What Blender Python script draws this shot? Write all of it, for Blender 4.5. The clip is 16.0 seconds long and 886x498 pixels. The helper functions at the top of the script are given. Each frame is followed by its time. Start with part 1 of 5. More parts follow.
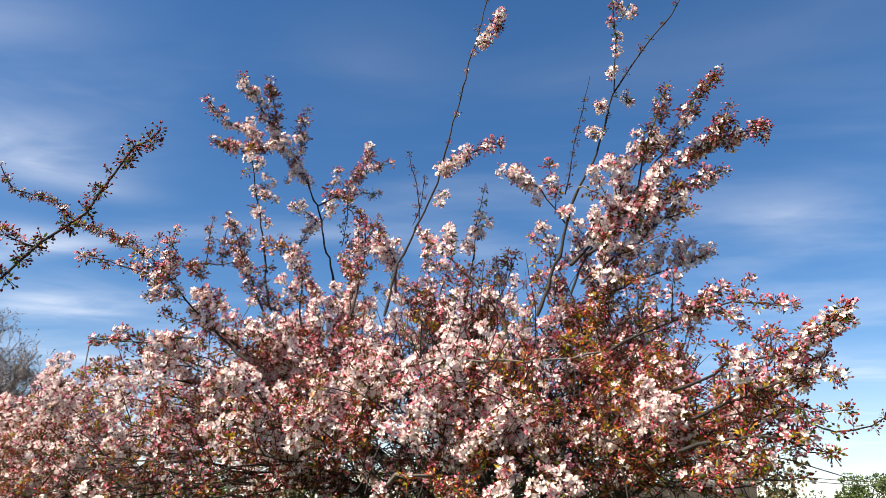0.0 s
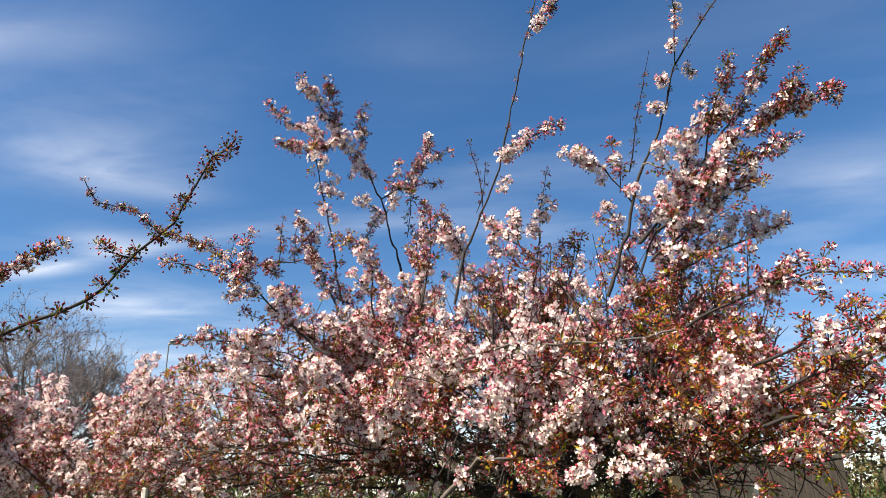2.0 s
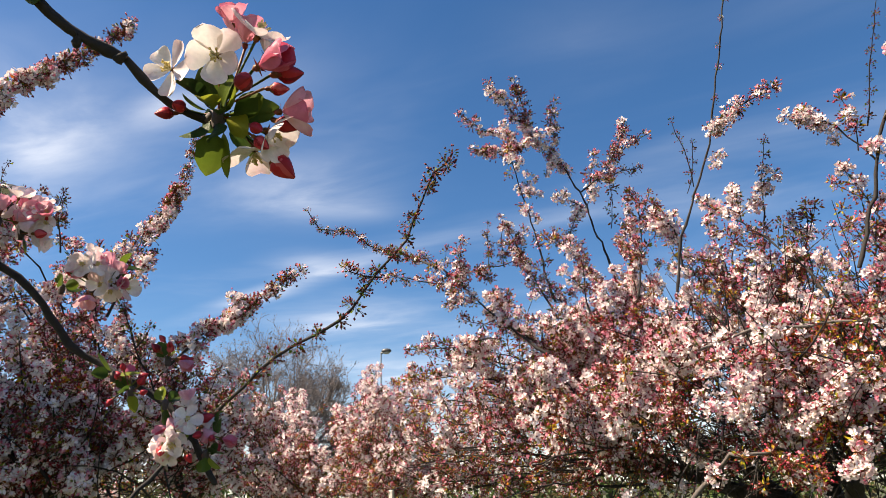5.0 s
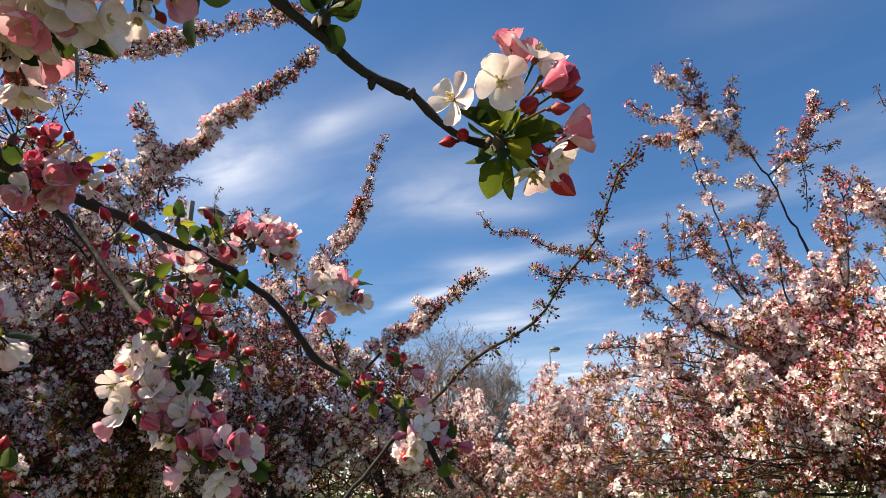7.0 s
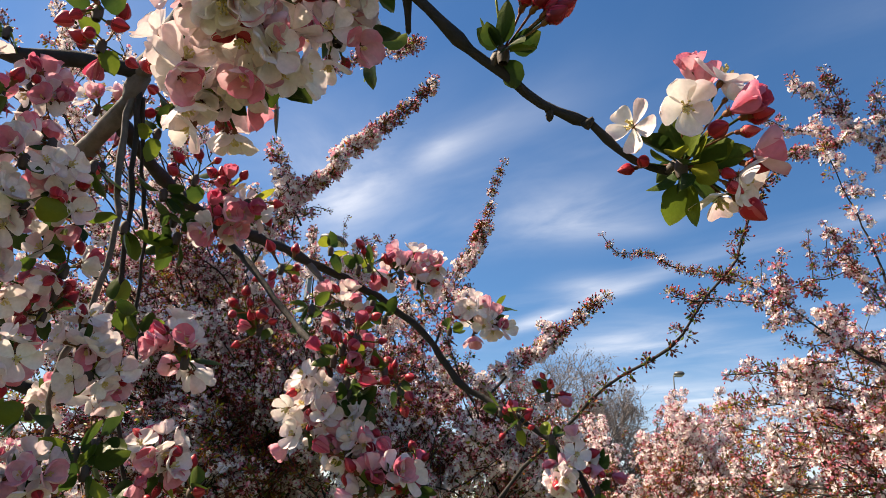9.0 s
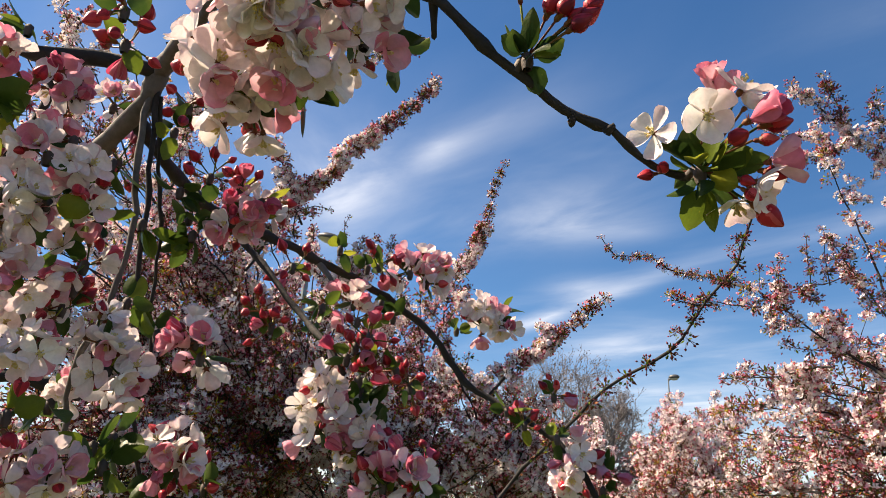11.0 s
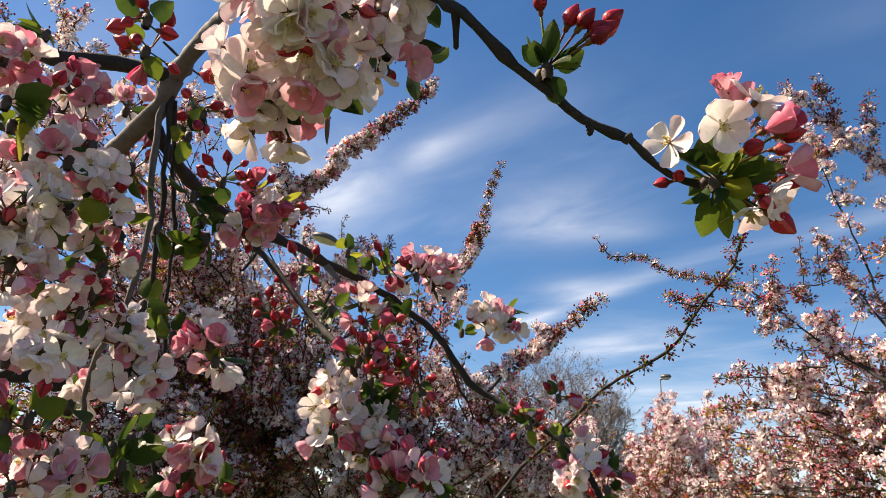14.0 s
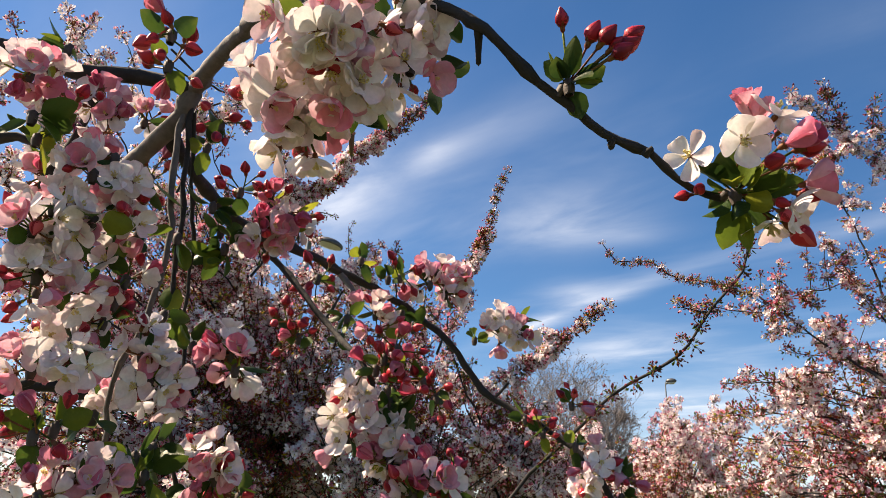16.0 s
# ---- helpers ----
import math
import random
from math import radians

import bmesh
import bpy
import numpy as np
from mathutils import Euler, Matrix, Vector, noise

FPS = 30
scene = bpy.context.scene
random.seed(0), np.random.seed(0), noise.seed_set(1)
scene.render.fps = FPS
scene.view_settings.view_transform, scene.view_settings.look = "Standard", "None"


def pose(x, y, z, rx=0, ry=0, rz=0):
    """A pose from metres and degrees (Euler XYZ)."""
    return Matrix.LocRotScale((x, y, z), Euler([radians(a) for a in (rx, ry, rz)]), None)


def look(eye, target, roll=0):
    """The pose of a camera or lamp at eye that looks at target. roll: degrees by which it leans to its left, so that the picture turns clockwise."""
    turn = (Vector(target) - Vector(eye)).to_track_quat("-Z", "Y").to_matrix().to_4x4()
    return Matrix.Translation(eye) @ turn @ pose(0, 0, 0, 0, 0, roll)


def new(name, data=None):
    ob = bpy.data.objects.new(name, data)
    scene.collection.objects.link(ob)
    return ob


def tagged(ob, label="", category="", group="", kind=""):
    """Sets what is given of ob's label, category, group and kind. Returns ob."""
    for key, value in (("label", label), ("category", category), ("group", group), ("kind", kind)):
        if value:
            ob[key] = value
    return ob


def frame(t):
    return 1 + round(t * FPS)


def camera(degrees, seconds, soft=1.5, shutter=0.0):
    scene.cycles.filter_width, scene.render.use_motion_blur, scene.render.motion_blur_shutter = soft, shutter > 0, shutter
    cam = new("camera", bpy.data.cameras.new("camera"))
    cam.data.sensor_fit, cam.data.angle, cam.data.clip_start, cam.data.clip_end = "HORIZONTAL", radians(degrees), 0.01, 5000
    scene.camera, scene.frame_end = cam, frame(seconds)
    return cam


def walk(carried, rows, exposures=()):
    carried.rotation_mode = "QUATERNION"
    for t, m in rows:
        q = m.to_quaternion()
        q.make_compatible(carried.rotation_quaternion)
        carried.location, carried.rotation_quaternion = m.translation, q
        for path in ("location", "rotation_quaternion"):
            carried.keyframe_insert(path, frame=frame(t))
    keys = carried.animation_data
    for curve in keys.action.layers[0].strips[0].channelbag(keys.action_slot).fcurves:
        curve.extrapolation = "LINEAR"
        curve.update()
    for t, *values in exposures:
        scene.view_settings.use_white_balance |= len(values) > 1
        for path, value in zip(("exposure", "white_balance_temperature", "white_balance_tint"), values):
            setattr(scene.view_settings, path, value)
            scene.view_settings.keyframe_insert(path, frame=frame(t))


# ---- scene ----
from math import cos, pi, sin

# ---------------------------------------------------------------- camera
cam = camera(65.2, 16.0, soft=0.4)
PATH = [
    (0, (-0.122, 0.099, 1.676), (-0.121, 1.97, 2.382), 0.7),
    (0.5, (-0.116, 0.091, 1.674), (-0.134, 1.963, 2.378), 0.4),
    (1, (-0.124, 0.073, 1.674), (-0.185, 1.949, 2.365), 0.1),
    (1.5, (-0.135, 0.073, 1.676), (-0.243, 1.951, 2.354), -0.3),
    (2, (-0.158, 0.058, 1.679), (-0.328, 1.937, 2.343), -0.9),
    (2.5, (-0.18, 0.078, 1.673), (-0.442, 1.948, 2.332), -1.2),
    (3, (-0.196, 0.086, 1.673), (-0.549, 1.941, 2.333), -1.3),
    (5.5, (-0.303, 0.027, 1.7), (-1.09, 1.74, 2.368), -1.4),
    (6, (-0.323, 0.016, 1.705), (-1.219, 1.676, 2.369), -0.8),
    (6.5, (-0.337, 0.004, 1.711), (-1.334, 1.606, 2.373), -0.8),
    (7, (-0.356, -0.006, 1.708), (-1.446, 1.531, 2.38), -0.2),
    (7.5, (-0.374, -0.023, 1.712), (-1.532, 1.461, 2.388), 0.1),
    (8, (-0.38, -0.03, 1.704), (-1.622, 1.379, 2.39), 0.9),
    (8.5, (-0.379, -0.036, 1.708), (-1.661, 1.325, 2.42), 2.1),
    (9, (-0.39, -0.042, 1.711), (-1.715, 1.269, 2.438), 2.3),
    (11.5, (-0.398, -0.064, 1.707), (-1.712, 1.255, 2.437), 3.0),
    (12, (-0.4, -0.065, 1.711), (-1.708, 1.258, 2.445), 2.9),
    (12.5, (-0.403, -0.071, 1.704), (-1.705, 1.259, 2.436), 2.9),
    (13, (-0.403, -0.08, 1.706), (-1.706, 1.249, 2.438), 3.0),
    (13.5, (-0.401, -0.085, 1.71), (-1.705, 1.245, 2.439), 3.0),
    (14, (-0.404, -0.087, 1.706), (-1.705, 1.246, 2.434), 2.8),
    (14.5, (-0.405, -0.089, 1.711), (-1.71, 1.24, 2.438), 3.1),
    (15, (-0.404, -0.089, 1.706), (-1.708, 1.239, 2.439), 2.8),
    (15.5, (-0.406, -0.096, 1.706), (-1.71, 1.23, 2.441), 2.8),
    (16, (-0.409, -0.104, 1.709), (-1.715, 1.218, 2.448), 2.8),
]
walk(cam, [(t, look(eye, target, roll)) for t, eye, target, roll in PATH], ((0.0, 1.42, 6800, 12), (3.0, 1.42, 6900, 12.5), (8.0, 1.45, 7200, 14), (16.0, 1.45, 7200, 14)))

# ---------------------------------------------------------------- world, sun, exposure
SUN_ELEVATION, SUN_AZIMUTH = radians(49), radians(234)  # azimuth clockwise from +y
SUN_WAY = Vector((cos(SUN_ELEVATION) * sin(SUN_AZIMUTH), cos(SUN_ELEVATION) * cos(SUN_AZIMUTH), sin(SUN_ELEVATION)))


def node(tree, kind, **inputs):
    n = tree.nodes.new(kind)
    for key, value in inputs.items():
        n.inputs[key.replace("_", " ")].default_value = value
    return n


def build_world():
    world = bpy.data.worlds.new("sky")
    world.use_nodes = True
    nt = world.node_tree
    nt.nodes.clear()
    sky = nt.nodes.new("ShaderNodeTexSky")
    sky.sky_type, sky.sun_disc = "NISHITA", False
    sky.sun_elevation, sky.sun_rotation = SUN_ELEVATION, SUN_AZIMUTH
    sky.air_density, sky.dust_density, sky.ozone_density = 1.0, 0.15, 3.5
    where = nt.nodes.new("ShaderNodeTexCoord")
    # thin cirrus on a flat sheet far above: the direction divided by its height
    split = nt.nodes.new("ShaderNodeSeparateXYZ")
    nt.links.new(where.outputs["Generated"], split.inputs[0])
    lift = nt.nodes.new("ShaderNodeMath")
    lift.operation, lift.inputs[1].default_value = "MAXIMUM", 0.03
    nt.links.new(split.outputs["Z"], lift.inputs[0])
    flat = nt.nodes.new("ShaderNodeVectorMath")
    flat.operation = "DIVIDE"
    grow = nt.nodes.new("ShaderNodeCombineXYZ")
    for k in range(3):
        nt.links.new(lift.outputs[0], grow.inputs[k])
    nt.links.new(where.outputs["Generated"], flat.inputs[0])
    nt.links.new(grow.outputs[0], flat.inputs[1])

    def cloud(angle, scale, shift, detail, low, high):
        turn = nt.nodes.new("ShaderNodeMapping")
        turn.inputs["Rotation"].default_value = (0, 0, radians(angle))
        turn.inputs["Scale"].default_value = (*scale, 1)
        turn.inputs["Location"].default_value = shift
        nt.links.new(flat.outputs[0], turn.inputs[0])
        tex = node(nt, "ShaderNodeTexNoise", Scale=1.0, Detail=detail, Roughness=0.55, Distortion=0.5)
        nt.links.new(turn.outputs[0], tex.inputs["Vector"])
        ramp = nt.nodes.new("ShaderNodeMapRange")
        ramp.interpolation_type = "SMOOTHSTEP"
        ramp.inputs["From Min"].default_value, ramp.inputs["From Max"].default_value = low, high
        nt.links.new(tex.outputs["Fac"], ramp.inputs["Value"])
        return ramp.outputs[0]

    broad = cloud(20, (0.5, 0.9), (0.3, 1.7, 0), 5, 0.45, 0.85)
    streak = cloud(48, (0.5, 2.6), (2.2, 0.4, 0), 6, 0.50, 0.85)
    both = nt.nodes.new("ShaderNodeMath")
    both.operation = "MULTIPLY_ADD"
    nt.links.new(streak, both.inputs[0])
    both.inputs[1].default_value = 0.3
    nt.links.new(broad, both.inputs[2])
    # single wisps: soft ellipses torn into fibres by noise
    fibre = cloud(48, (1.3, 2.8), (0.7, 3.1, 0), 8, 0.30, 0.74)
    wisps = None
    for (cx, cy, angle, along, across), strength in (
        ((-2.028, 2.826, -0.320, 1.340, 0.18), 1.45), ((-1.779, 1.263, -0.517, 1.044, 0.40), 0.9), ((-2.029, 3.719, -0.189, 0.891, 0.563), 0.75),
        ((-2.558, 5.841, -0.749, 1.384, 0.765), 0.9), ((-1.267, 1.236, -0.253, 0.352, 0.139), 0.45), ((-1.108, 1.787, 1.270, 0.392, 0.529), 0.4),
        ((-1.023, 1.207, 0.034, 0.609, 0.297), 0.35), ((-1.416, 1.755, -0.042, 0.823, 0.701), 0.5), ((-1.641, 2.581, 0.258, 0.352, 0.371), 0.8), ((-2.073, 3.518, -0.245, 0.794, 0.557), 0.6), ((-2.617, 5.209, -0.259, 0.830, 2.051), 0.9),
        ((1.244, 2.262, -0.898, 0.541, 0.601), 0.3), ((2.797, 4.716, -1.257, 0.764, 1.563), 0.5), ((-0.202, 1.411, -0.537, 0.380, 0.363), 0.16), ((-1.618, 1.114, 2.101, 0.644, 0.260), 0.7),
        ((-1.28, 1.93, 1.045, 0.40, 0.34), 0.26), ((-1.13, 2.108, 0.491, 0.354, 0.243), 0.3), ((-1.757, 1.228, -0.461, 0.464, 0.182), 0.55), ((-1.263, 1.898, 0.248, 0.42, 0.34), 0.24), ((-1.255, 1.219, -0.092, 0.297, 0.154), 0.35), ((1.205, 2.255, -0.788, 0.326, 0.42), 0.3), ((-1.463, 1.153, -0.892, 0.50, 0.15), 0.3),
    ):
        spot = nt.nodes.new("ShaderNodeMapping")
        spot.vector_type = "TEXTURE"
        spot.inputs["Location"].default_value = (cx, cy, 1)
        spot.inputs["Rotation"].default_value = (0, 0, angle)
        spot.inputs["Scale"].default_value = (along, across, 1)
        nt.links.new(flat.outputs[0], spot.inputs[0])
        ball = nt.nodes.new("ShaderNodeTexGradient")
        ball.gradient_type = "QUADRATIC_SPHERE"
        nt.links.new(spot.outputs[0], ball.inputs[0])
        gain = nt.nodes.new("ShaderNodeMath")
        gain.operation, gain.inputs[1].default_value = "MULTIPLY_ADD", strength * 0.62
        nt.links.new(ball.outputs["Fac"], gain.inputs[0])
        if wisps:
            nt.links.new(wisps, gain.inputs[2])
        else:
            gain.inputs[2].default_value = 0
        wisps = gain.outputs[0]
    torn = nt.nodes.new("ShaderNodeMath")
    torn.operation = "MULTIPLY"
    part_torn = nt.nodes.new("ShaderNodeMath")
    part_torn.operation, part_torn.inputs[1].default_value, part_torn.inputs[2].default_value = "MULTIPLY_ADD", 0.7, 0.2
    nt.links.new(fibre, part_torn.inputs[0])
    nt.links.new(wisps, torn.inputs[0])
    nt.links.new(part_torn.outputs[0], torn.inputs[1])
    # more veil towards the horizon
    low = nt.nodes.new("ShaderNodeMapRange")
    low.inputs["From Min"].default_value, low.inputs["From Max"].default_value = 0.62, 0.05
    low.inputs["To Min"].default_value, low.inputs["To Max"].default_value = 0.10, 0.48
    nt.links.new(split.outputs["Z"], low.inputs["Value"])
    fac = nt.nodes.new("ShaderNodeMath")
    fac.operation, fac.use_clamp = "MULTIPLY_ADD", True
    nt.links.new(both.outputs[0], fac.inputs[0])
    nt.links.new(low.outputs[0], fac.inputs[1])
    nt.links.new(torn.outputs[0], fac.inputs[2])
    haze = nt.nodes.new("ShaderNodeMapRange")
    haze.interpolation_type = "SMOOTHSTEP"
    haze.inputs["From Min"].default_value, haze.inputs["From Max"].default_value = 0.24, 0.0
    haze.inputs["To Max"].default_value = 0.36
    nt.links.new(split.outputs["Z"], haze.inputs["Value"])
    veil = nt.nodes.new("ShaderNodeMath")
    veil.operation, veil.use_clamp = "ADD", True
    nt.links.new(fac.outputs[0], veil.inputs[0])
    nt.links.new(haze.outputs[0], veil.inputs[1])
    deep = node(nt, "ShaderNodeHueSaturation", Saturation=1.25, Hue=0.502)
    nt.links.new(sky.outputs[0], deep.inputs["Color"])
    mix = nt.nodes.new("ShaderNodeMix")
    mix.data_type = "RGBA"
    mix.inputs[7].default_value = (7.2, 7.8, 8.7, 1)
    nt.links.new(veil.outputs[0], mix.inputs[0])
    nt.links.new(deep.outputs[0], mix.inputs[6])
    back = node(nt, "ShaderNodeBackground", Strength=0.056)
    nt.links.new(mix.outputs[2], back.inputs[0])
    out = nt.nodes.new("ShaderNodeOutputWorld")
    nt.links.new(back.outputs[0], out.inputs[0])
    scene.world = world


build_world()
sun_data = bpy.data.lights.new("sun", "SUN")
sun_data.energy, sun_data.angle, sun_data.color = 5.0, radians(0.53), (1.0, 0.87, 0.69)
sun = new("sun", sun_data)
sun.matrix_world = look(SUN_WAY * 30, (0, 0, 0))


# ---------------------------------------------------------------- materials
def material(name):
    m = bpy.data.materials.new(name)
    m.use_nodes = True
    m.node_tree.nodes.clear()
    return m, m.node_tree


def ramp_node(nt, stops):
    r = nt.nodes.new("ShaderNodeValToRGB")
    while len(r.color_ramp.elements) < len(stops):
        r.color_ramp.elements.new(0.5)
    for e, (at, c) in zip(r.color_ramp.elements, stops):
        e.position, e.color = at, (*c, 1)
    return r


def thin(name, stops, edge, edge_amount, through_light, rough, noise_scale=260.0, gloss=0.2):
    """A petal or leaf: colour by piece, another colour towards its tip, fine mottling, light shining through."""
    m, nt = material(name)
    isle = nt.nodes.new("ShaderNodeNewGeometry")
    info = nt.nodes.new("ShaderNodeObjectInfo")
    add = nt.nodes.new("ShaderNodeMath")
    add.operation = "ADD"
    nt.links.new(isle.outputs["Random Per Island"], add.inputs[0])
    nt.links.new(info.outputs["Random"], add.inputs[1])
    frac = nt.nodes.new("ShaderNodeMath")
    frac.operation = "FRACT"
    nt.links.new(add.outputs[0], frac.inputs[0])
    base = ramp_node(nt, stops)
    nt.links.new(frac.outputs[0], base.inputs[0])
    uv = nt.nodes.new("ShaderNodeUVMap")
    sep = nt.nodes.new("ShaderNodeSeparateXYZ")
    nt.links.new(uv.outputs[0], sep.inputs[0])
    curve = nt.nodes.new("ShaderNodeMapRange")
    curve.inputs["From Min"].default_value, curve.inputs["From Max"].default_value = 0.25, 1.0
    curve.inputs["To Max"].default_value = edge_amount
    nt.links.new(sep.outputs["Y"], curve.inputs["Value"])
    place = nt.nodes.new("ShaderNodeTexCoord")
    blush = node(nt, "ShaderNodeTexNoise", Scale=noise_scale * 0.3, Detail=2.0)
    nt.links.new(place.outputs["Object"], blush.inputs["Vector"])
    patch = nt.nodes.new("ShaderNodeMapRange")
    patch.inputs["From Min"].default_value, patch.inputs["From Max"].default_value = 0.35, 0.68
    patch.inputs["To Min"].default_value, patch.inputs["To Max"].default_value = 0.15, 1.9
    nt.links.new(blush.outputs["Fac"], patch.inputs["Value"])
    uneven = nt.nodes.new("ShaderNodeMath")
    uneven.operation, uneven.use_clamp = "MULTIPLY", True
    nt.links.new(curve.outputs[0], uneven.inputs[0])
    nt.links.new(patch.outputs[0], uneven.inputs[1])
    tip = nt.nodes.new("ShaderNodeMix")
    tip.data_type = "RGBA"
    tip.inputs[7].default_value = (*edge, 1)
    nt.links.new(uneven.outputs[0], tip.inputs[0])
    nt.links.new(base.outputs[0], tip.inputs[6])
    tex = node(nt, "ShaderNodeTexNoise", Scale=noise_scale, Detail=3.0)
    nt.links.new(place.outputs["Object"], tex.inputs["Vector"])
    mott = nt.nodes.new("ShaderNodeMapRange")
    mott.inputs["To Min"].default_value, mott.inputs["To Max"].default_value = 0.8, 1.15
    nt.links.new(tex.outputs["Fac"], mott.inputs["Value"])
    col = nt.nodes.new("ShaderNodeMix")
    col.data_type, col.blend_type = "RGBA", "MULTIPLY"
    col.inputs[0].default_value = 1.0
    nt.links.new(tip.outputs[2], col.inputs[6])
    nt.links.new(mott.outputs[0], col.inputs[7])
    bump = node(nt, "ShaderNodeBump", Strength=0.25, Distance=0.002)
    nt.links.new(tex.outputs["Fac"], bump.inputs["Height"])
    body = node(nt, "ShaderNodeBsdfPrincipled", Roughness=rough)
    body.inputs["Specular IOR Level"].default_value = gloss
    nt.links.new(col.outputs[2], body.inputs["Base Color"])
    nt.links.new(bump.outputs[0], body.inputs["Normal"])
    shine = nt.nodes.new("ShaderNodeBsdfTranslucent")
    nt.links.new(col.outputs[2], shine.inputs[0])
    both = nt.nodes.new("ShaderNodeMixShader")
    both.inputs[0].default_value = through_light
    nt.links.new(body.outputs[0], both.inputs[1])
    nt.links.new(shine.outputs[0], both.inputs[2])
    out = nt.nodes.new("ShaderNodeOutputMaterial")
    nt.links.new(both.outputs[0], out.inputs[0])
    return m


def solid(name, dark, light, scale, rough, bump_strength=0.4, metal=0.0, stretch=(1, 1, 1), bump_distance=0.003):
    """A rough solid: two noise scales between a dark and a light colour, with relief."""
    m, nt = material(name)
    place = nt.nodes.new("ShaderNodeTexCoord")
    turn = nt.nodes.new("ShaderNodeMapping")
    turn.inputs["Scale"].default_value = stretch
    nt.links.new(place.outputs["Object"], turn.inputs[0])
    fine = node(nt, "ShaderNodeTexNoise", Scale=scale, Detail=6.0, Roughness=0.65)
    wide = node(nt, "ShaderNodeTexNoise", Scale=scale * 0.12, Detail=3.0)
    for tex in (fine, wide):
        nt.links.new(turn.outputs[0], tex.inputs["Vector"])
    mixed = nt.nodes.new("ShaderNodeMath")
    mixed.operation = "MULTIPLY_ADD"
    mixed.inputs[1].default_value = 0.55
    nt.links.new(fine.outputs["Fac"], mixed.inputs[0])
    half = nt.nodes.new("ShaderNodeMath")
    half.operation, half.inputs[1].default_value = "MULTIPLY", 0.45
    nt.links.new(wide.outputs["Fac"], half.inputs[0])
    nt.links.new(half.outputs[0], mixed.inputs[2])
    col = ramp_node(nt, [(0.34, dark), (0.66, light)])
    nt.links.new(mixed.outputs[0], col.inputs[0])
    bump = node(nt, "ShaderNodeBump", Strength=bump_strength, Distance=bump_distance)
    nt.links.new(fine.outputs["Fac"], bump.inputs["Height"])
    body = node(nt, "ShaderNodeBsdfPrincipled", Roughness=rough, Metallic=metal)
    nt.links.new(col.outputs[0], body.inputs["Base Color"])
    nt.links.new(bump.outputs[0], body.inputs["Normal"])
    out = nt.nodes.new("ShaderNodeOutputMaterial")
    nt.links.new(body.outputs[0], out.inputs[0])
    return m


PETAL_WHITE = thin("petal_white", [(0.0, (0.78, 0.63, 0.65)), (0.25, (0.83, 0.78, 0.76)), (0.85, (0.86, 0.82, 0.80)), (1.0, (0.78, 0.58, 0.62))],
                   (0.75, 0.36, 0.46), 0.22, 0.28, 0.5)
PETAL_PINK = thin("petal_pink", [(0.0, (0.70, 0.20, 0.30)), (0.5, (0.78, 0.40, 0.48)), (1.0, (0.83, 0.60, 0.65))],
                  (0.68, 0.12, 0.24), 0.4, 0.3, 0.5)
BUD_RED = thin("bud_red", [(0.0, (0.13, 0.006, 0.014)), (0.4, (0.33, 0.012, 0.026)), (0.8, (0.52, 0.030, 0.045)), (1.0, (0.60, 0.11, 0.13))],
               (0.50, 0.07, 0.10), 0.3, 0.08, 0.38)
SEPAL = thin("sepal_red_brown", [(0.0, (0.15, 0.02, 0.02)), (1.0, (0.20, 0.08, 0.03))], (0.14, 0.10, 0.03), 0.4, 0.1, 0.5)
LEAF_GREEN = thin("leaf_green", [(0.0, (0.016, 0.038, 0.010)), (0.6, (0.045, 0.085, 0.014)), (0.88, (0.13, 0.18, 0.018)), (1.0, (0.30, 0.31, 0.03))],
                  (0.13, 0.15, 0.025), 0.3, 0.42, 0.42)
LEAF_BRONZE = thin("leaf_bronze", [(0.0, (0.045, 0.012, 0.007)), (0.45, (0.14, 0.036, 0.011)), (0.75, (0.28, 0.085, 0.014)), (1.0, (0.26, 0.19, 0.02))],
                   (0.22, 0.06, 0.02), 0.4, 0.2, 0.45)
# closed buds across the garden: maroon, with their shade put into the colour
BUD_MAROON_SHADED = thin("bud_maroon_shaded", [(0.0, (0.045, 0.006, 0.010)), (0.6, (0.13, 0.012, 0.022)), (1.0, (0.24, 0.03, 0.045))], (0.20, 0.03, 0.04), 0.3, 0.05, 0.4)
STAMEN = thin("stamen_yellow", [(0.0, (0.74, 0.62, 0.26)), (1.0, (0.80, 0.74, 0.46))], (0.72, 0.52, 0.12), 0.6, 0.2, 0.6)
# wood darkened well below its own brown-grey: shade on it is in the colour
BARK = solid("bark_brown_grey_shaded", (0.007, 0.0055, 0.0055), (0.026, 0.021, 0.020), 90, 0.85, 0.7)
# grey limb bark, made paler for wood the sun strikes
BARK_PALE = solid("bark_grey_sunlit", (0.05, 0.043, 0.040), (0.15, 0.13, 0.12), 70, 0.8, 0.6)
TWIG = solid("twig_red_brown", (0.020, 0.014, 0.012), (0.075, 0.052, 0.042), 120, 0.7, 0.4)
PETAL_ROSE = thin("petal_rose", [(0.0, (0.52, 0.06, 0.13)), (0.5, (0.64, 0.16, 0.25)), (1.0, (0.70, 0.32, 0.41))], (0.56, 0.08, 0.17), 0.4, 0.34, 0.5)
LEAF_YOUNG = thin("leaf_young_yellow", [(0.0, (0.46, 0.08, 0.018)), (0.3, (0.46, 0.23, 0.02)), (0.65, (0.38, 0.35, 0.025)), (1.0, (0.16, 0.24, 0.022))], (0.42, 0.16, 0.02), 0.35, 0.3, 0.45)
CLUSTER_MATS = [PETAL_WHITE, PETAL_PINK, BUD_RED, LEAF_GREEN, LEAF_BRONZE, STAMEN, SEPAL, TWIG, BARK, LEAF_YOUNG, PETAL_ROSE, BUD_MAROON_SHADED]
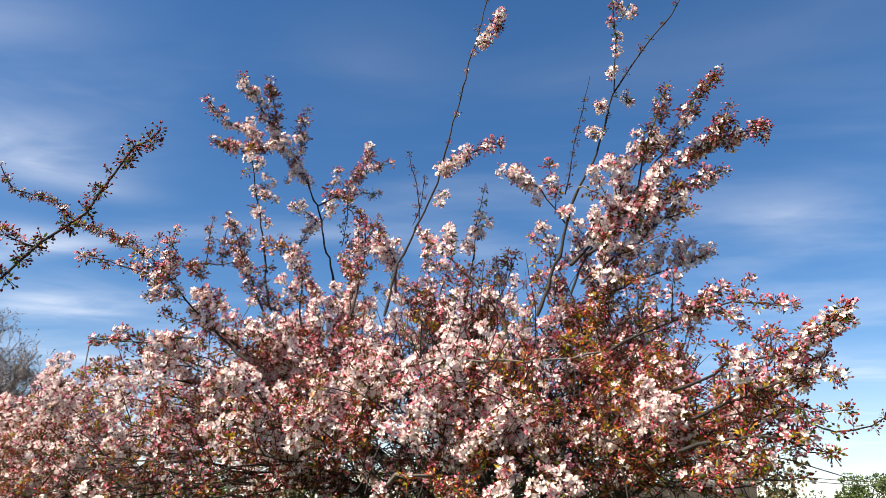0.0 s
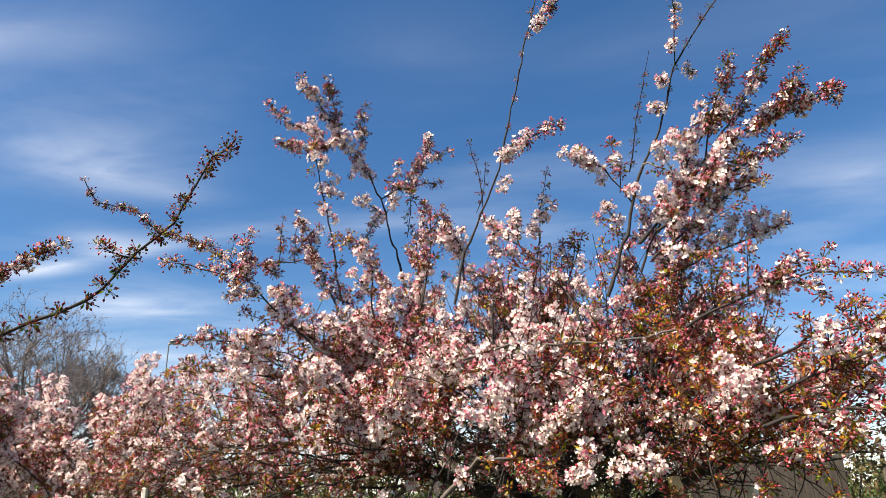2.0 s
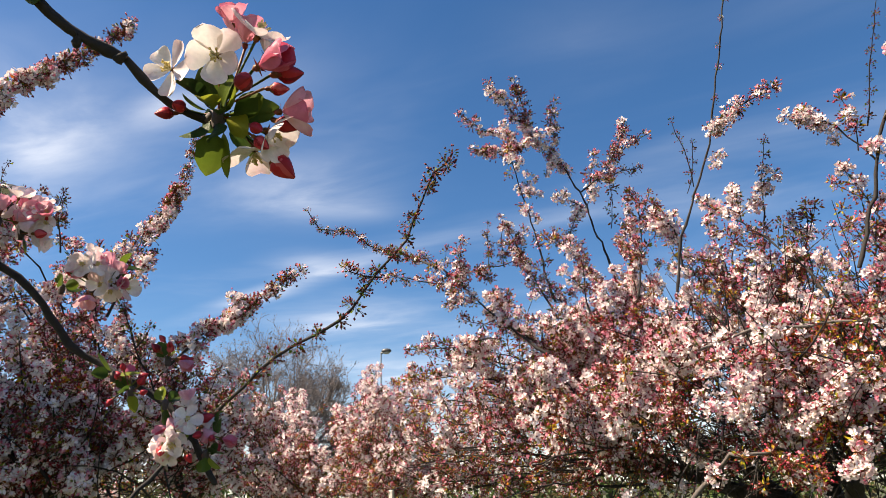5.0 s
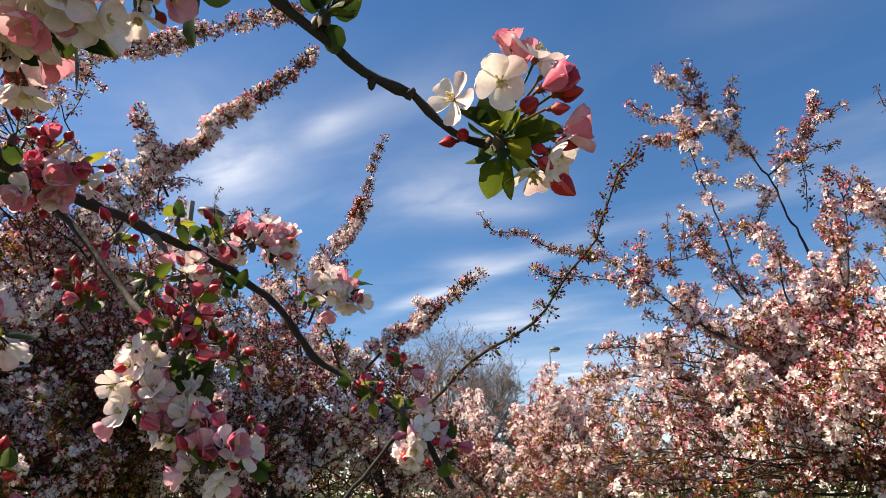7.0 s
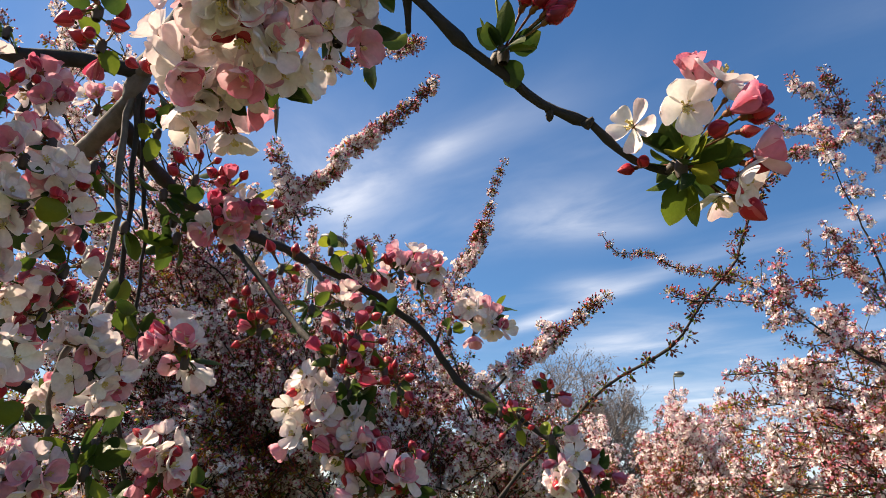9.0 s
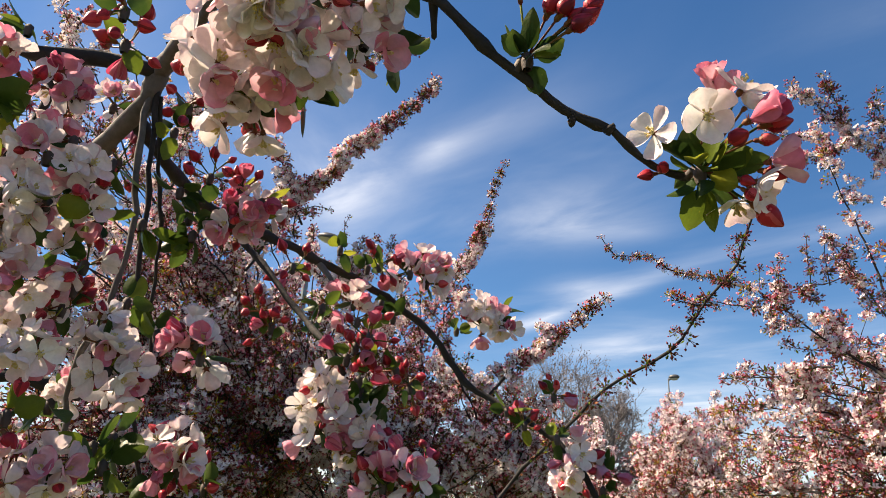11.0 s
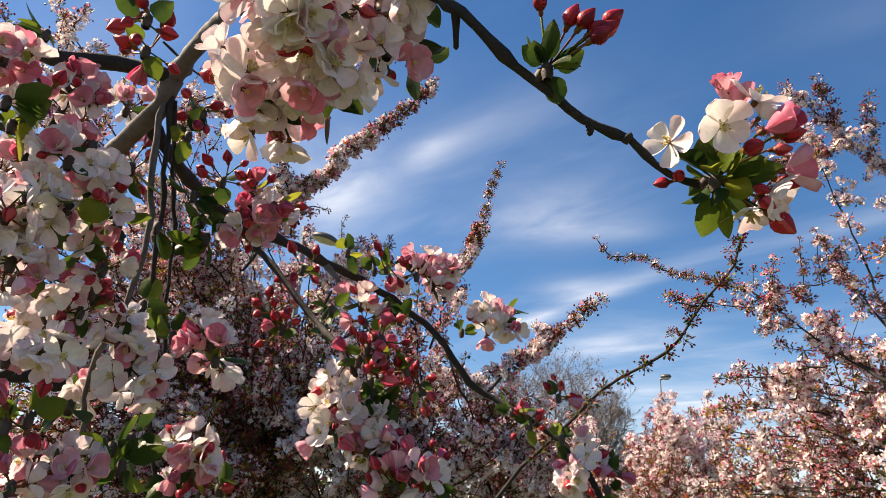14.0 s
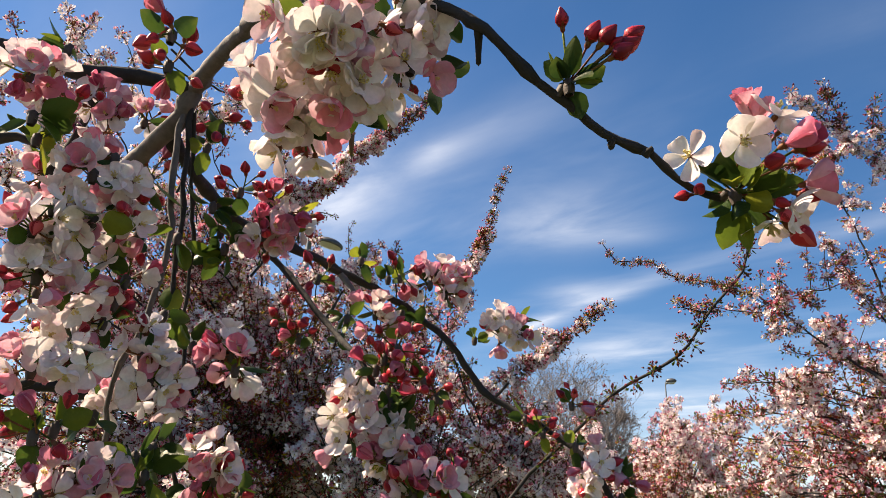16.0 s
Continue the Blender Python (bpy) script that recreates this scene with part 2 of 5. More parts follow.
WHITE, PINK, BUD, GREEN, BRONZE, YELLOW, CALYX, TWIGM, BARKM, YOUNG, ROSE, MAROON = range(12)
GRASS = solid("grass_ground", (0.022, 0.038, 0.010), (0.085, 0.085, 0.036), 1.3, 0.95, 0.8, bump_distance=0.05)
BARE_WOOD = solid("bare_wood_grey", (0.09, 0.078, 0.08), (0.20, 0.175, 0.175), 8, 0.9)
FAR_LEAF = thin("far_leaf", [(0.0, (0.03, 0.055, 0.015)), (0.6, (0.06, 0.10, 0.025)), (1.0, (0.11, 0.15, 0.04))], (0.09, 0.12, 0.03), 0.3, 0.2, 0.6, 4.0)
DRY_LEAF = thin("dry_hedge_leaf", [(0.0, (0.055, 0.042, 0.020)), (1.0, (0.13, 0.105, 0.045))], (0.10, 0.085, 0.04), 0.3, 0.2, 0.7, 4.0)
POLE_GREY = solid("galvanised_steel", (0.16, 0.17, 0.17), (0.26, 0.27, 0.27), 14, 0.5, 0.1, 0.6)
LAMP_DARK = solid("lamp_dark_metal", (0.05, 0.052, 0.055), (0.10, 0.10, 0.10), 20, 0.45, 0.1, 0.4)
LAMP_LENS = solid("lamp_lens_milky", (0.42, 0.42, 0.38), (0.55, 0.55, 0.5), 20, 0.25, 0.05)
STAKE_WOOD = solid("stake_wood", (0.42, 0.30, 0.16), (0.62, 0.49, 0.30), 30, 0.75, 0.4, stretch=(3, 3, 0.4))
STAKE_PALE = solid("stake_pale", (0.48, 0.46, 0.42), (0.66, 0.64, 0.60), 30, 0.75, 0.3, stretch=(3, 3, 0.4))
FENCE_WOOD = solid("fence_weathered_wood", (0.035, 0.028, 0.022), (0.095, 0.078, 0.062), 24, 0.85, 0.5, stretch=(2, 2, 0.3))
CABLE = solid("cable_black", (0.02, 0.02, 0.02), (0.04, 0.04, 0.04), 30, 0.6)


# ---------------------------------------------------------------- mesh tools
class Soup:
    """Triangles gathered from templates (vertices, triangles, material numbers, uv)."""

    def __init__(self):
        self.v, self.t, self.m, self.u, self.count = [], [], [], [], 0

    def add(self, shape, matrix=None):
        v, t, m, u = shape
        if matrix is not None:
            a = np.array(matrix)
            v = v @ a[:3, :3].T + a[:3, 3]
        self.v.append(v), self.t.append(t + self.count), self.m.append(m), self.u.append(u)
        self.count += len(v)
        return self

    def shape(self):
        return (np.concatenate(self.v), np.concatenate(self.t), np.concatenate(self.m), np.concatenate(self.u))

    def mesh(self, name, mats, smooth=True):
        v, t, m, u = self.shape()
        me = bpy.data.meshes.new(name)
        me.vertices.add(len(v))
        me.vertices.foreach_set("co", np.ascontiguousarray(v, dtype=np.float32).ravel())
        me.loops.add(3 * len(t))
        me.loops.foreach_set("vertex_index", np.ascontiguousarray(t, dtype=np.int32).ravel())
        me.polygons.add(len(t))
        me.polygons.foreach_set("loop_start", np.arange(0, 3 * len(t), 3, dtype=np.int32))
        me.polygons.foreach_set("material_index", np.ascontiguousarray(m, dtype=np.int32))
        me.polygons.foreach_set("use_smooth", np.full(len(t), smooth))
        layer = me.uv_layers.new(name="uv")
        layer.data.foreach_set("uv", np.ascontiguousarray(u[t.ravel()], dtype=np.float32).ravel())
        for mat in mats:
            me.materials.append(mat)
        me.update(calc_edges=True)
        me.validate()
        return me


def part(name, data, parent, matrix=None, label=""):
    ob = new(name, data)
    ob.parent = parent
    if matrix is not None:
        ob.matrix_basis = matrix
    if label:
        ob["label"] = label
    return ob


def thing(name, base, label, category, group="", kind=""):
    ob = new(name)
    ob.location = base
    return tagged(ob, label, category, group, kind)


def grid(nu, nv, f, mat):
    """A sheet: f(u, v) with u in -1..1 and v in 0..1."""
    v, uv = [], []
    for j in range(nv + 1):
        for i in range(nu + 1):
            a, b = 2 * i / nu - 1, j / nv
            v.append(f(a, b)), uv.append((a * 0.5 + 0.5, b))
    t = []
    for j in range(nv):
        for i in range(nu):
            a = j * (nu + 1) + i
            t += [(a, a + 1, a + nu + 2), (a, a + nu + 2, a + nu + 1)]
    return np.array(v, float), np.array(t), np.full(len(t), mat), np.array(uv, float)


def spline(points, step):
    """A smooth line through the points, sampled about every step metres."""
    p = [Vector(q) for q in points]
    p = [p[0] * 2 - p[1]] + p + [p[-1] * 2 - p[-2]]
    out = []
    for k in range(1, len(p) - 2):
        a, b, c, d = p[k - 1:k + 3]
        n = max(2, int((c - b).length / step))
        for i in range(n):
            s = i / n
            out.append(0.5 * (2 * b + (c - a) * s + (2 * a - 5 * b + 4 * c - d) * s * s + (3 * b - a - 3 * c + d) * s ** 3))
    return out + [p[-2]]


def tube(line, radii, sides, mat, rough=0.0, rng=None):
    """A tapered tube along a line, with knobbly rings where rough is given, closed at its end."""
    v, uv, t = [], [], []
    side = Vector((0.31, 0.52, 0.79))
    for k, p in enumerate(line):
        way = (line[min(k + 1, len(line) - 1)] - line[max(k - 1, 0)]).normalized()
        side = (side - way * side.dot(way)).normalized()
        other = way.cross(side)
        r = radii[k]
        for i in range(sides):
            a = 2 * pi * i / sides
            q = r * (1 + (rng.uniform(-rough, rough) if rng and rough else 0))
            v.append(p + side * (q * cos(a)) + other * (q * sin(a)))
            uv.append((i / sides, k / max(1, len(line) - 1)))
    for k in range(len(line) - 1):
        for i in range(sides):
            a, b = k * sides + i, k * sides + (i + 1) % sides
            t += [(a, b, b + sides), (a, b + sides, a + sides)]
    v.append(line[-1] + (line[-1] - line[-2]).normalized() * radii[-1]), uv.append((0, 1))
    last = (len(line) - 1) * sides
    t += [(last + i, last + (i + 1) % sides, len(v) - 1) for i in range(sides)]
    return np.array([tuple(q) for q in v]), np.array(t), np.full(len(t), mat), np.array(uv, float)


def lathe(profile, sides, mat):
    """A round body about z: profile rows of (radius, height)."""
    v, uv, t = [], [], []
    n = len(profile)
    for k, (r, z) in enumerate(profile):
        for i in range(sides):
            a = 2 * pi * i / sides
            v.append((r * cos(a), r * sin(a), z)), uv.append((i / sides, k / (n - 1)))
    for k in range(n - 1):
        for i in range(sides):
            a, b = k * sides + i, k * sides + (i + 1) % sides
            t += [(a, b, b + sides), (a, b + sides, a + sides)]
    return np.array(v, float), np.array(t), np.full(len(t), mat), np.array(uv, float)


def facing(way, spin=0.0):
    """A turn that takes +z to the given way."""
    return Vector(way).to_track_quat("Z", "Y").to_matrix().to_4x4() @ Matrix.Rotation(spin, 4, "Z")


def placed(at, way, spin=0.0, size=1.0):
    return Matrix.Translation(at) @ facing(way, spin) @ Matrix.Scale(size, 4)


def any_way(rng, up=0.0):
    while True:
        v = Vector((rng.uniform(-1, 1), rng.uniform(-1, 1), rng.uniform(-1, 1)))
        if 0.05 < v.length < 1:
            return (v.normalized() + Vector((0, 0, up))).normalized()


# ---------------------------------------------------------------- flowers, buds, leaves
def petal(rng, nu, nv, length, width, opened, mat):
    """A spoon-shaped petal along +x that rises by its opening angle (90: flat)."""
    tilt = radians(90 - opened)
    cup, wave, ph, skew = rng.uniform(0.22, 0.62), rng.uniform(0.03, 0.10), rng.uniform(0, 6), rng.uniform(-0.12, 0.12)

    if nu == 1:  # farther still: a bent kite
        w, c, h = width * 0.55, math.cos(tilt), math.sin(tilt)
        flat = [(0, 0, 0), (0.62, w, 0.14), (0.62, -w, 0.14), (1.0, 0, 0.22)]
        v = [(length * (x * c - z * h), y + skew * length * x, length * (x * h + z * c)) for x, y, z in flat]
        return np.array(v), np.array([(0, 2, 1), (1, 2, 3)]), np.full(2, mat), np.array([(0.5, 0), (1, 0.6), (0, 0.6), (0.5, 1)])
    if nu == 2:  # far off: six points bent along the middle
        w, c, h = width * 0.5, math.cos(tilt), math.sin(tilt)
        flat = [(0, 0, 0), (0.58, w, 0.16), (0.52, 0, 0.02), (0.58, -w, 0.16), (0.97, w * 0.45, 0.26), (0.97, -w * 0.45, 0.24)]
        v = [(length * (x * c - z * h), y + skew * length * x, length * (x * h + z * c)) for x, y, z in flat]
        tri = np.array([(0, 2, 1), (0, 3, 2), (1, 2, 4), (2, 5, 4), (2, 3, 5)])
        return np.array(v), tri, np.full(5, mat), np.array([(0.5, 0), (1, 0.6), (0.5, 0.55), (0, 0.6), (0.7, 1), (0.3, 1)])

    def f(u, v):
        v = 1 - (1 - v) ** 1.5
        broad = (0.04 + v ** 0.75 * math.sqrt(max(0.0, 1 - v ** 4)) / 0.68) * (1 if v < 1 else 0.3)
        notch = 1 - 0.035 * (1 - abs(u)) ** 2 * v ** 8
        x = length * v * notch
        y = width * 0.5 * u * broad + skew * length * v * v
        rim = u * u * broad
        z = length * (cup * (rim * 0.42 + 0.75 * v * v - 0.4 * v) + wave * (0.4 + 0.6 * rim) * sin(4.5 * u + ph + 2 * v) * v + 0.05 * v ** 6 * sin(3 * ph))
        return (x * cos(tilt) - z * sin(tilt), y, x * sin(tilt) + z * cos(tilt))

    return grid(nu, nv, f, mat)


def flower(rng, opened, mat, fine):
    """Five petals about +z with sepals below and, when fine, a tuft of stamens. About 42 mm wide when open."""
    s = Soup()
    nu, nv = {1: (6, 7), 0: (2, 2), -1: (1, 1)}[fine]
    for k in range(5):
        m = mat if rng.random() < (0.97 if fine == 1 else 0.95) else (PINK if mat != PINK else WHITE)
        p = petal(rng, nu, nv, 0.0225 * rng.uniform(0.88, 1.08), (0.0178 if fine == 1 else 0.0150) * rng.uniform(0.85, 1.12), opened + rng.uniform(-13, 13), m)
        s.add(p, Matrix.Rotation(2 * pi * k / 5 + rng.uniform(-0.16, 0.16), 4, "Z") @ Matrix.Translation((0.0016, 0, 0)))
    if fine == 1:
        for k in range(15):
            a, lean = rng.uniform(0, 6.3), rng.uniform(0.1, 0.65) * (1 if opened > 50 else 0.4)
            way = Vector((cos(a) * lean, sin(a) * lean, 1)).normalized() * rng.uniform(0.007, 0.0105)
            s.add(tube([Vector((0, 0, 0.0005)), way], [0.0005] * 2, 3, YELLOW))
            s.add(lathe([(0.0001, -0.0011), (0.0012, 0), (0.0001, 0.0013)], 4, YELLOW), Matrix.Translation(way))
        for k in range(5):
            s.add(grid(2, 2, lambda u, v: (0.001 + 0.006 * v, 0.0018 * u * (1 - v), -0.0015 + 0.001 * v), CALYX),
                  Matrix.Rotation(2 * pi * k / 5 + 0.6, 4, "Z"))
        s.add(lathe([(0.0006, -0.006), (0.0022, -0.004), (0.0024, -0.001), (0.001, 0.0)], 6, CALYX))
    elif opened > 45 and fine == 0:
        s.add(lathe([(0.0040, 0.0015), (0.0003, 0.006)], 3, YELLOW))
    return s.shape()


def bud(rng, fine, size=1.0, mat=BUD):
    """A closed bud about +z with a small calyx."""
    s = Soup()
    q = rng.uniform(0.85, 1.15)
    if not fine:
        ring = [(0.0050 * q * size * cos(a), 0.0050 * q * size * sin(a), 0.006 * size) for a in (0.0, 2.1, 4.2)]
        v = np.array([(0, 0, 0), *ring, (0, 0, 0.0135 * size)])
        t = np.array([(0, 2, 1), (0, 3, 2), (0, 1, 3), (1, 2, 4), (2, 3, 4), (3, 1, 4)])
        return v, t, np.full(6, mat), np.array([(0, 0), (0, 0.4), (0.3, 0.4), (0.6, 0.4), (0, 1)], float)
    girth = lambda v: 0.0003 + 0.0050 * q * math.sin(pi * v ** 0.72) ** 0.85 * (1 - 0.18 * v)
    s.add(lathe([(girth(min(0.995, k / 7)) * size, 0.0150 * k / 7 * size) for k in range(8)], 9, mat))
    turn = rng.uniform(0, 6)
    for k in range(3):  # petals wrapped over one another, each lying close at its edges
        def f(u, v, lean=rng.uniform(0.5, 1.0)):
            w, r = u * 1.1 * (1 - 0.55 * v) + lean * v, girth(0.04 + 0.93 * v) * (1.09 - 0.11 * u * u)
            return (r * cos(w), r * sin(w), 0.0150 * (0.04 + 0.95 * v))
        s.add(grid(4, 5, f, mat), Matrix.Rotation(turn + 2.1 * k, 4, "Z") @ Matrix.Scale(size, 4))
    for k in range(5):
        s.add(grid(1, 2, lambda u, v: (0.0022 + 0.0028 * sin(v * 1.8), 0.0016 * u * (1 - v), 0.0052 * v), CALYX),
              Matrix.Rotation(2 * pi * k / 5, 4, "Z") @ Matrix.Scale(size, 4))
    s.add(lathe([(0.0005, -0.005), (0.0020, -0.003), (0.0022, 0.0005)], 6, CALYX), Matrix.Scale(size, 4))
    return s.shape()


def leaf(rng, mat, fine, length=0.036, width=0.019):
    """A folded, slightly curled oval leaf along +z, its face to +x."""
    fold, curl, twist = rng.uniform(0.2, 0.7), rng.uniform(-0.3, 0.55), rng.uniform(-0.5, 0.5)
    if not fine:  # far off: two folded halves
        w, h, c = width * 0.5, width * 0.5 * fold, curl * length
        v = np.array([(0, 0, length * 0.1), (h + 0.25 * c, w, length * 0.55), (0.25 * c, 0, length * 0.6), (h + 0.25 * c, -w, length * 0.55), (c, twist * w, length * 1.1)])
        return v, np.array([(0, 2, 1), (0, 3, 2), (1, 2, 4), (2, 3, 4)]), np.full(4, mat), np.array([(0.5, 0), (1, 0.5), (0.5, 0.5), (0, 0.5), (0.5, 1)], float)
    nu, nv = 4, 9

    def f(u, v):
        w = width * 0.5 * math.sin(pi * min(1, v ** 0.85 * 0.97 + 0.03)) ** 0.62 if 0 < v < 1 else width * 0.02
        saw = 1 + (0.05 * sin(v * 40) if abs(u) > 0.9 else 0)
        a = twist * v
        y, x = u * w * saw, abs(u) * w * fold
        return (x * cos(a) - y * sin(a) + curl * length * v * v, x * sin(a) + y * cos(a), length * (0.12 + v))

    s = Soup().add(grid(nu, nv, f, mat))
    s.add(tube([Vector((0, 0, 0)), Vector((0, 0, length * 0.14))], [length * 0.02, length * 0.015], 3, mat))
    return s.shape()


def stalk(to):
    w = 0.0012
    v = [(w, 0, 0), (-w, w, 0), (to[0] - w, to[1], to[2]), (to[0] + w, to[1], to[2] + w)]
    return np.array(v), np.array([(0, 1, 2), (0, 2, 3)]), np.full(2, CALYX), np.full((4, 2), 0.3)


def cluster_shape(rng, style, far=False):
    """A spur's bunch about +z for trees seen across the garden: flowers, buds and young leaves on thin stalks."""
    s = Soup()
    flowers, buds, leaves, green = {"white": (15, 6, 6, 0.55), "mix": (6, 13, 10, 0.45), "bud": (1, 15, 12, 0.4), "leaf": (0, 8, 9, 0.5), "young": (1, 9, 14, 0.2), "sprig": (0, 9, 8, 0.8)}[style]
    flowers = max(0, flowers + rng.randint(-2, 2)) if flowers else 0
    for k in range(flowers):
        way = any_way(rng, 0.55)
        at = way * rng.uniform(0.014, 0.036)
        face = (way + any_way(rng) * 0.45).normalized()
        opened, mat = (rng.uniform(50, 84), WHITE) if rng.random() < (0.9 if style == "white" else 0.64) else (rng.uniform(22, 50), PINK)
        s.add(flower(rng, opened, mat, -1 if far else 0), placed(at, face, rng.uniform(0, 6), rng.uniform(0.58, 0.78)))
        s.add(stalk(at))
    for k in range(buds + rng.randint(-1, 1)):
        way = any_way(rng, 0.5)
        at = way * (rng.uniform(0.010, 0.032) if style == "sprig" else rng.uniform(0.016, 0.044))
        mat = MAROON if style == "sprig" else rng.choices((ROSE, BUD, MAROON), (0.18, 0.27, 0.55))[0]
        s.add(bud(rng, False, 1.0, mat), placed(at, (way + any_way(rng) * 0.3).normalized(), 0, rng.uniform(0.72, 1.08)))
        s.add(stalk(at))
    for k in range(leaves + rng.randint(-1, 1)):
        way = any_way(rng, 0.35)
        pick = rng.random()
        mat = YOUNG if pick > (0.35 if style == "young" else 0.84) and style != "sprig" else GREEN if pick < green else BRONZE
        short = 0.75 if style == "sprig" else 1.0
        s.add(leaf(rng, mat, False, short * rng.uniform(0.014, 0.027), rng.uniform(0.007, 0.012)), placed(way * rng.uniform(0.004, 0.020), way, rng.uniform(0, 6)))
    return s.shape()


seeds = random.Random(11)
STYLES = ("white", "mix", "bud", "leaf", "young")
CLUSTERS = {style: [cluster_shape(seeds, style) for k in range(5)] for style in (*STYLES, "sprig")}
FAR_CLUSTERS = {style: [cluster_shape(seeds, style, True) for k in range(5)] for style in (*STYLES, "sprig")}
CLUSTER_MESHES = {style: [Soup().add(c).mesh("blossom", CLUSTER_MATS) for c in CLUSTERS[style]] for style in (*STYLES, "sprig")}


# ---------------------------------------------------------------- blossoming trees across the garden
class Crabapple:
    """A tree that is grown branch by branch: wood as parts, bunches gathered and built at the end."""

    def __init__(self, base, label, seed, weights, group="crabapple trees"):
        self.late = lambda p: 0.0  # how far the crown is behind in flower at a place
        self.thinned = 0.45  # share of spurs without bunches in the shaded low part
        self.root = thing("crabapple_tree", base, label, "tree", group)
        self.base, self.rng, self.bunches, self.twigs, self.weights = Vector(base), random.Random(seed), [], Soup(), weights

    def local(self, line):
        return [Vector(p) - self.base for p in line]

    def wood(self, name, points, r0, r1, sides=8, mat=BARKM, step=0.06, rough=0.12, power=0.8):
        line = self.local(spline(points, step))
        n = len(line) - 1
        radii = [r0 + (r1 - r0) * (k / n) ** power for k in range(n + 1)]
        drift, until = Vector(), 0
        for k in range(1, n):
            if k >= until:  # a node: the wood swells and changes its way a little
                until = k + self.rng.randint(2, 4)
                drift = any_way(self.rng) * (0.22 * step)
                radii[k] *= self.rng.uniform(1.05, 1.4)
            line[k] += drift + any_way(self.rng) * (0.08 * step)
        part(name, Soup().add(tube(line, radii, sides, 0, rough, self.rng)).mesh(name, [mat]), self.root)
        return line

    def bunch(self, at, way, style=None, size=1.0):
        if style is None:
            style = self.kind_at(at)
            if style != "young" and self.rng.random() < self.thinned * max(0.0, min(1.0, (2.15 - self.base.z - Vector(at).z) / 0.4)):
                return
        self.bunches.append((Vector(at), Vector(way).normalized(), style, (1.16 if style == "white" else 1.08) * size * self.rng.uniform(0.8, 1.15)))

    def kind_at(self, at):
        """Neighbouring bunches are alike: the flowering changes from patch to patch of the crown."""
        rng = self.rng
        p = Vector(at) * 5.2 + Vector((rng.gauss(0, 0.12), rng.gauss(0, 0.12), rng.gauss(0, 0.12)))
        q, total = noise.cell(p) * 0.5 + 0.5, 0.0
        weights = list(self.weights)
        z = self.base.z + Vector(at).z  # fewer white bunches low down: less in flower, and darkened for the crown's shade
        full = max(0.0, min(1.0, (z - 1.75) / 0.6))
        late = self.late(Vector(at) + self.base)
        weights = [weights[0] * (1 - 0.4 * late), weights[1], weights[2] * (1 + 0.3 * late), weights[3], weights[4] * (1 + 0.4 * late)]
        weights = [weights[0] * (0.5 + 0.9 * full), weights[1] * (0.55 + 0.8 * full), weights[2], weights[3] * 1.1, weights[4] * (1.5 - 0.7 * full)]
        for style, w in zip(STYLES, weights):
            total += w / sum(weights)
            if q <= total:
                return style
        return STYLES[-1]

    def twig(self, start, way, length, style=None, gap=0.06, droop=0.0, bare=0.0, thick=0.0030):
        rng = self.rng
        n = max(3, int(length / 0.04))
        p, line = Vector(start), [Vector(start)]
        way = Vector(way).normalized()
        for k in range(n):
            way = (way + any_way(rng) * 0.22 + Vector((0, 0, 0.06 - droop))).normalized()
            p = p + way * (length / n)
            line.append(p.copy())
        self.twigs.add(tube(line, [thick * (1 - 0.6 * k / n) for k in range(n + 1)], 4, 0))
        d = bare * length + rng.uniform(0, gap)
        while d < length:
            k = min(n - 1, int(d / length * n))
            at = line[k].lerp(line[k + 1], d / length * n - k)
            self.bunch(at, (any_way(rng, 0.5) + way * 0.4), style)
            d += gap * rng.uniform(0.7, 1.6)
        self.bunch(line[-1], way + Vector((0, 0, 0.3)), style, 0.9)

    def bough(self, points, r0=0.016, r1=0.004, twigs=16, reach=0.32, start=0.35, style=None, gap=0.065, droop=0.0, mat=BARK):
        """A branch with side twigs all round its outer part, full of bunches."""
        rng = self.rng
        line = self.wood("branch", points, r0 * 0.7, r1 * 0.7, 7, mat, power=0.55)
        n = len(line) - 1
        for k in range(twigs):
            s = start + (1 - start) * (k + rng.random()) / twigs
            i = min(n - 1, int(s * n))
            along = (line[i + 1] - line[i]).normalized()
            way = any_way(rng)
            way = (way - along * way.dot(along) * 0.6 + along * 0.45 + Vector((0, 0, 0.25 - droop))).normalized()
            self.twig(line[i], way, reach * rng.uniform(0.45, 1.15) * (1.15 - 0.5 * s), style, gap, droop)
        self.twig(line[-1], line[-1] - line[-3], reach * 0.4, style, gap)

    def shoot(self, points, r0=0.008, r1=0.0022, gap=0.05, style=None, start=0.2, spur=0.02, size=1.0, mat=BARK, dense=1, end=1.0):
        """A long straight shoot with bunches sitting close along it."""
        rng = self.rng
        if style == "leaf":
            style, size = "sprig", size * 1.2
        line = self.wood("branch", points, r0 * 0.72, r1 * 0.9, 6, mat, 0.05)
        n = len(line) - 1
        length = sum((line[k + 1] - line[k]).length for k in range(n))
        d = start * length
        while d < length * end:
            k = min(n - 1, int(d / length * n))
            along = (line[k + 1] - line[k]).normalized()
            for q in range(dense + (1 if style == "bud" and size > 0.6 else 0)):
                way = any_way(rng)
                way = (way - along * way.dot(along) * 0.8 + along * 0.35).normalized()
                kind = style
                if style == "mix":  # the tips are still in bud
                    kind = rng.choices(("white", "mix", "bud"), (0.15, 0.35, 0.5) if d > 0.65 * length else (0.55, 0.30, 0.15))[0]
                self.bunch(line[k] + way * spur * rng.uniform(0.1, 1.0), way, kind, size * (1.08 if kind == "white" else 1.0))
            d += gap * rng.uniform(0.6, 1.4)
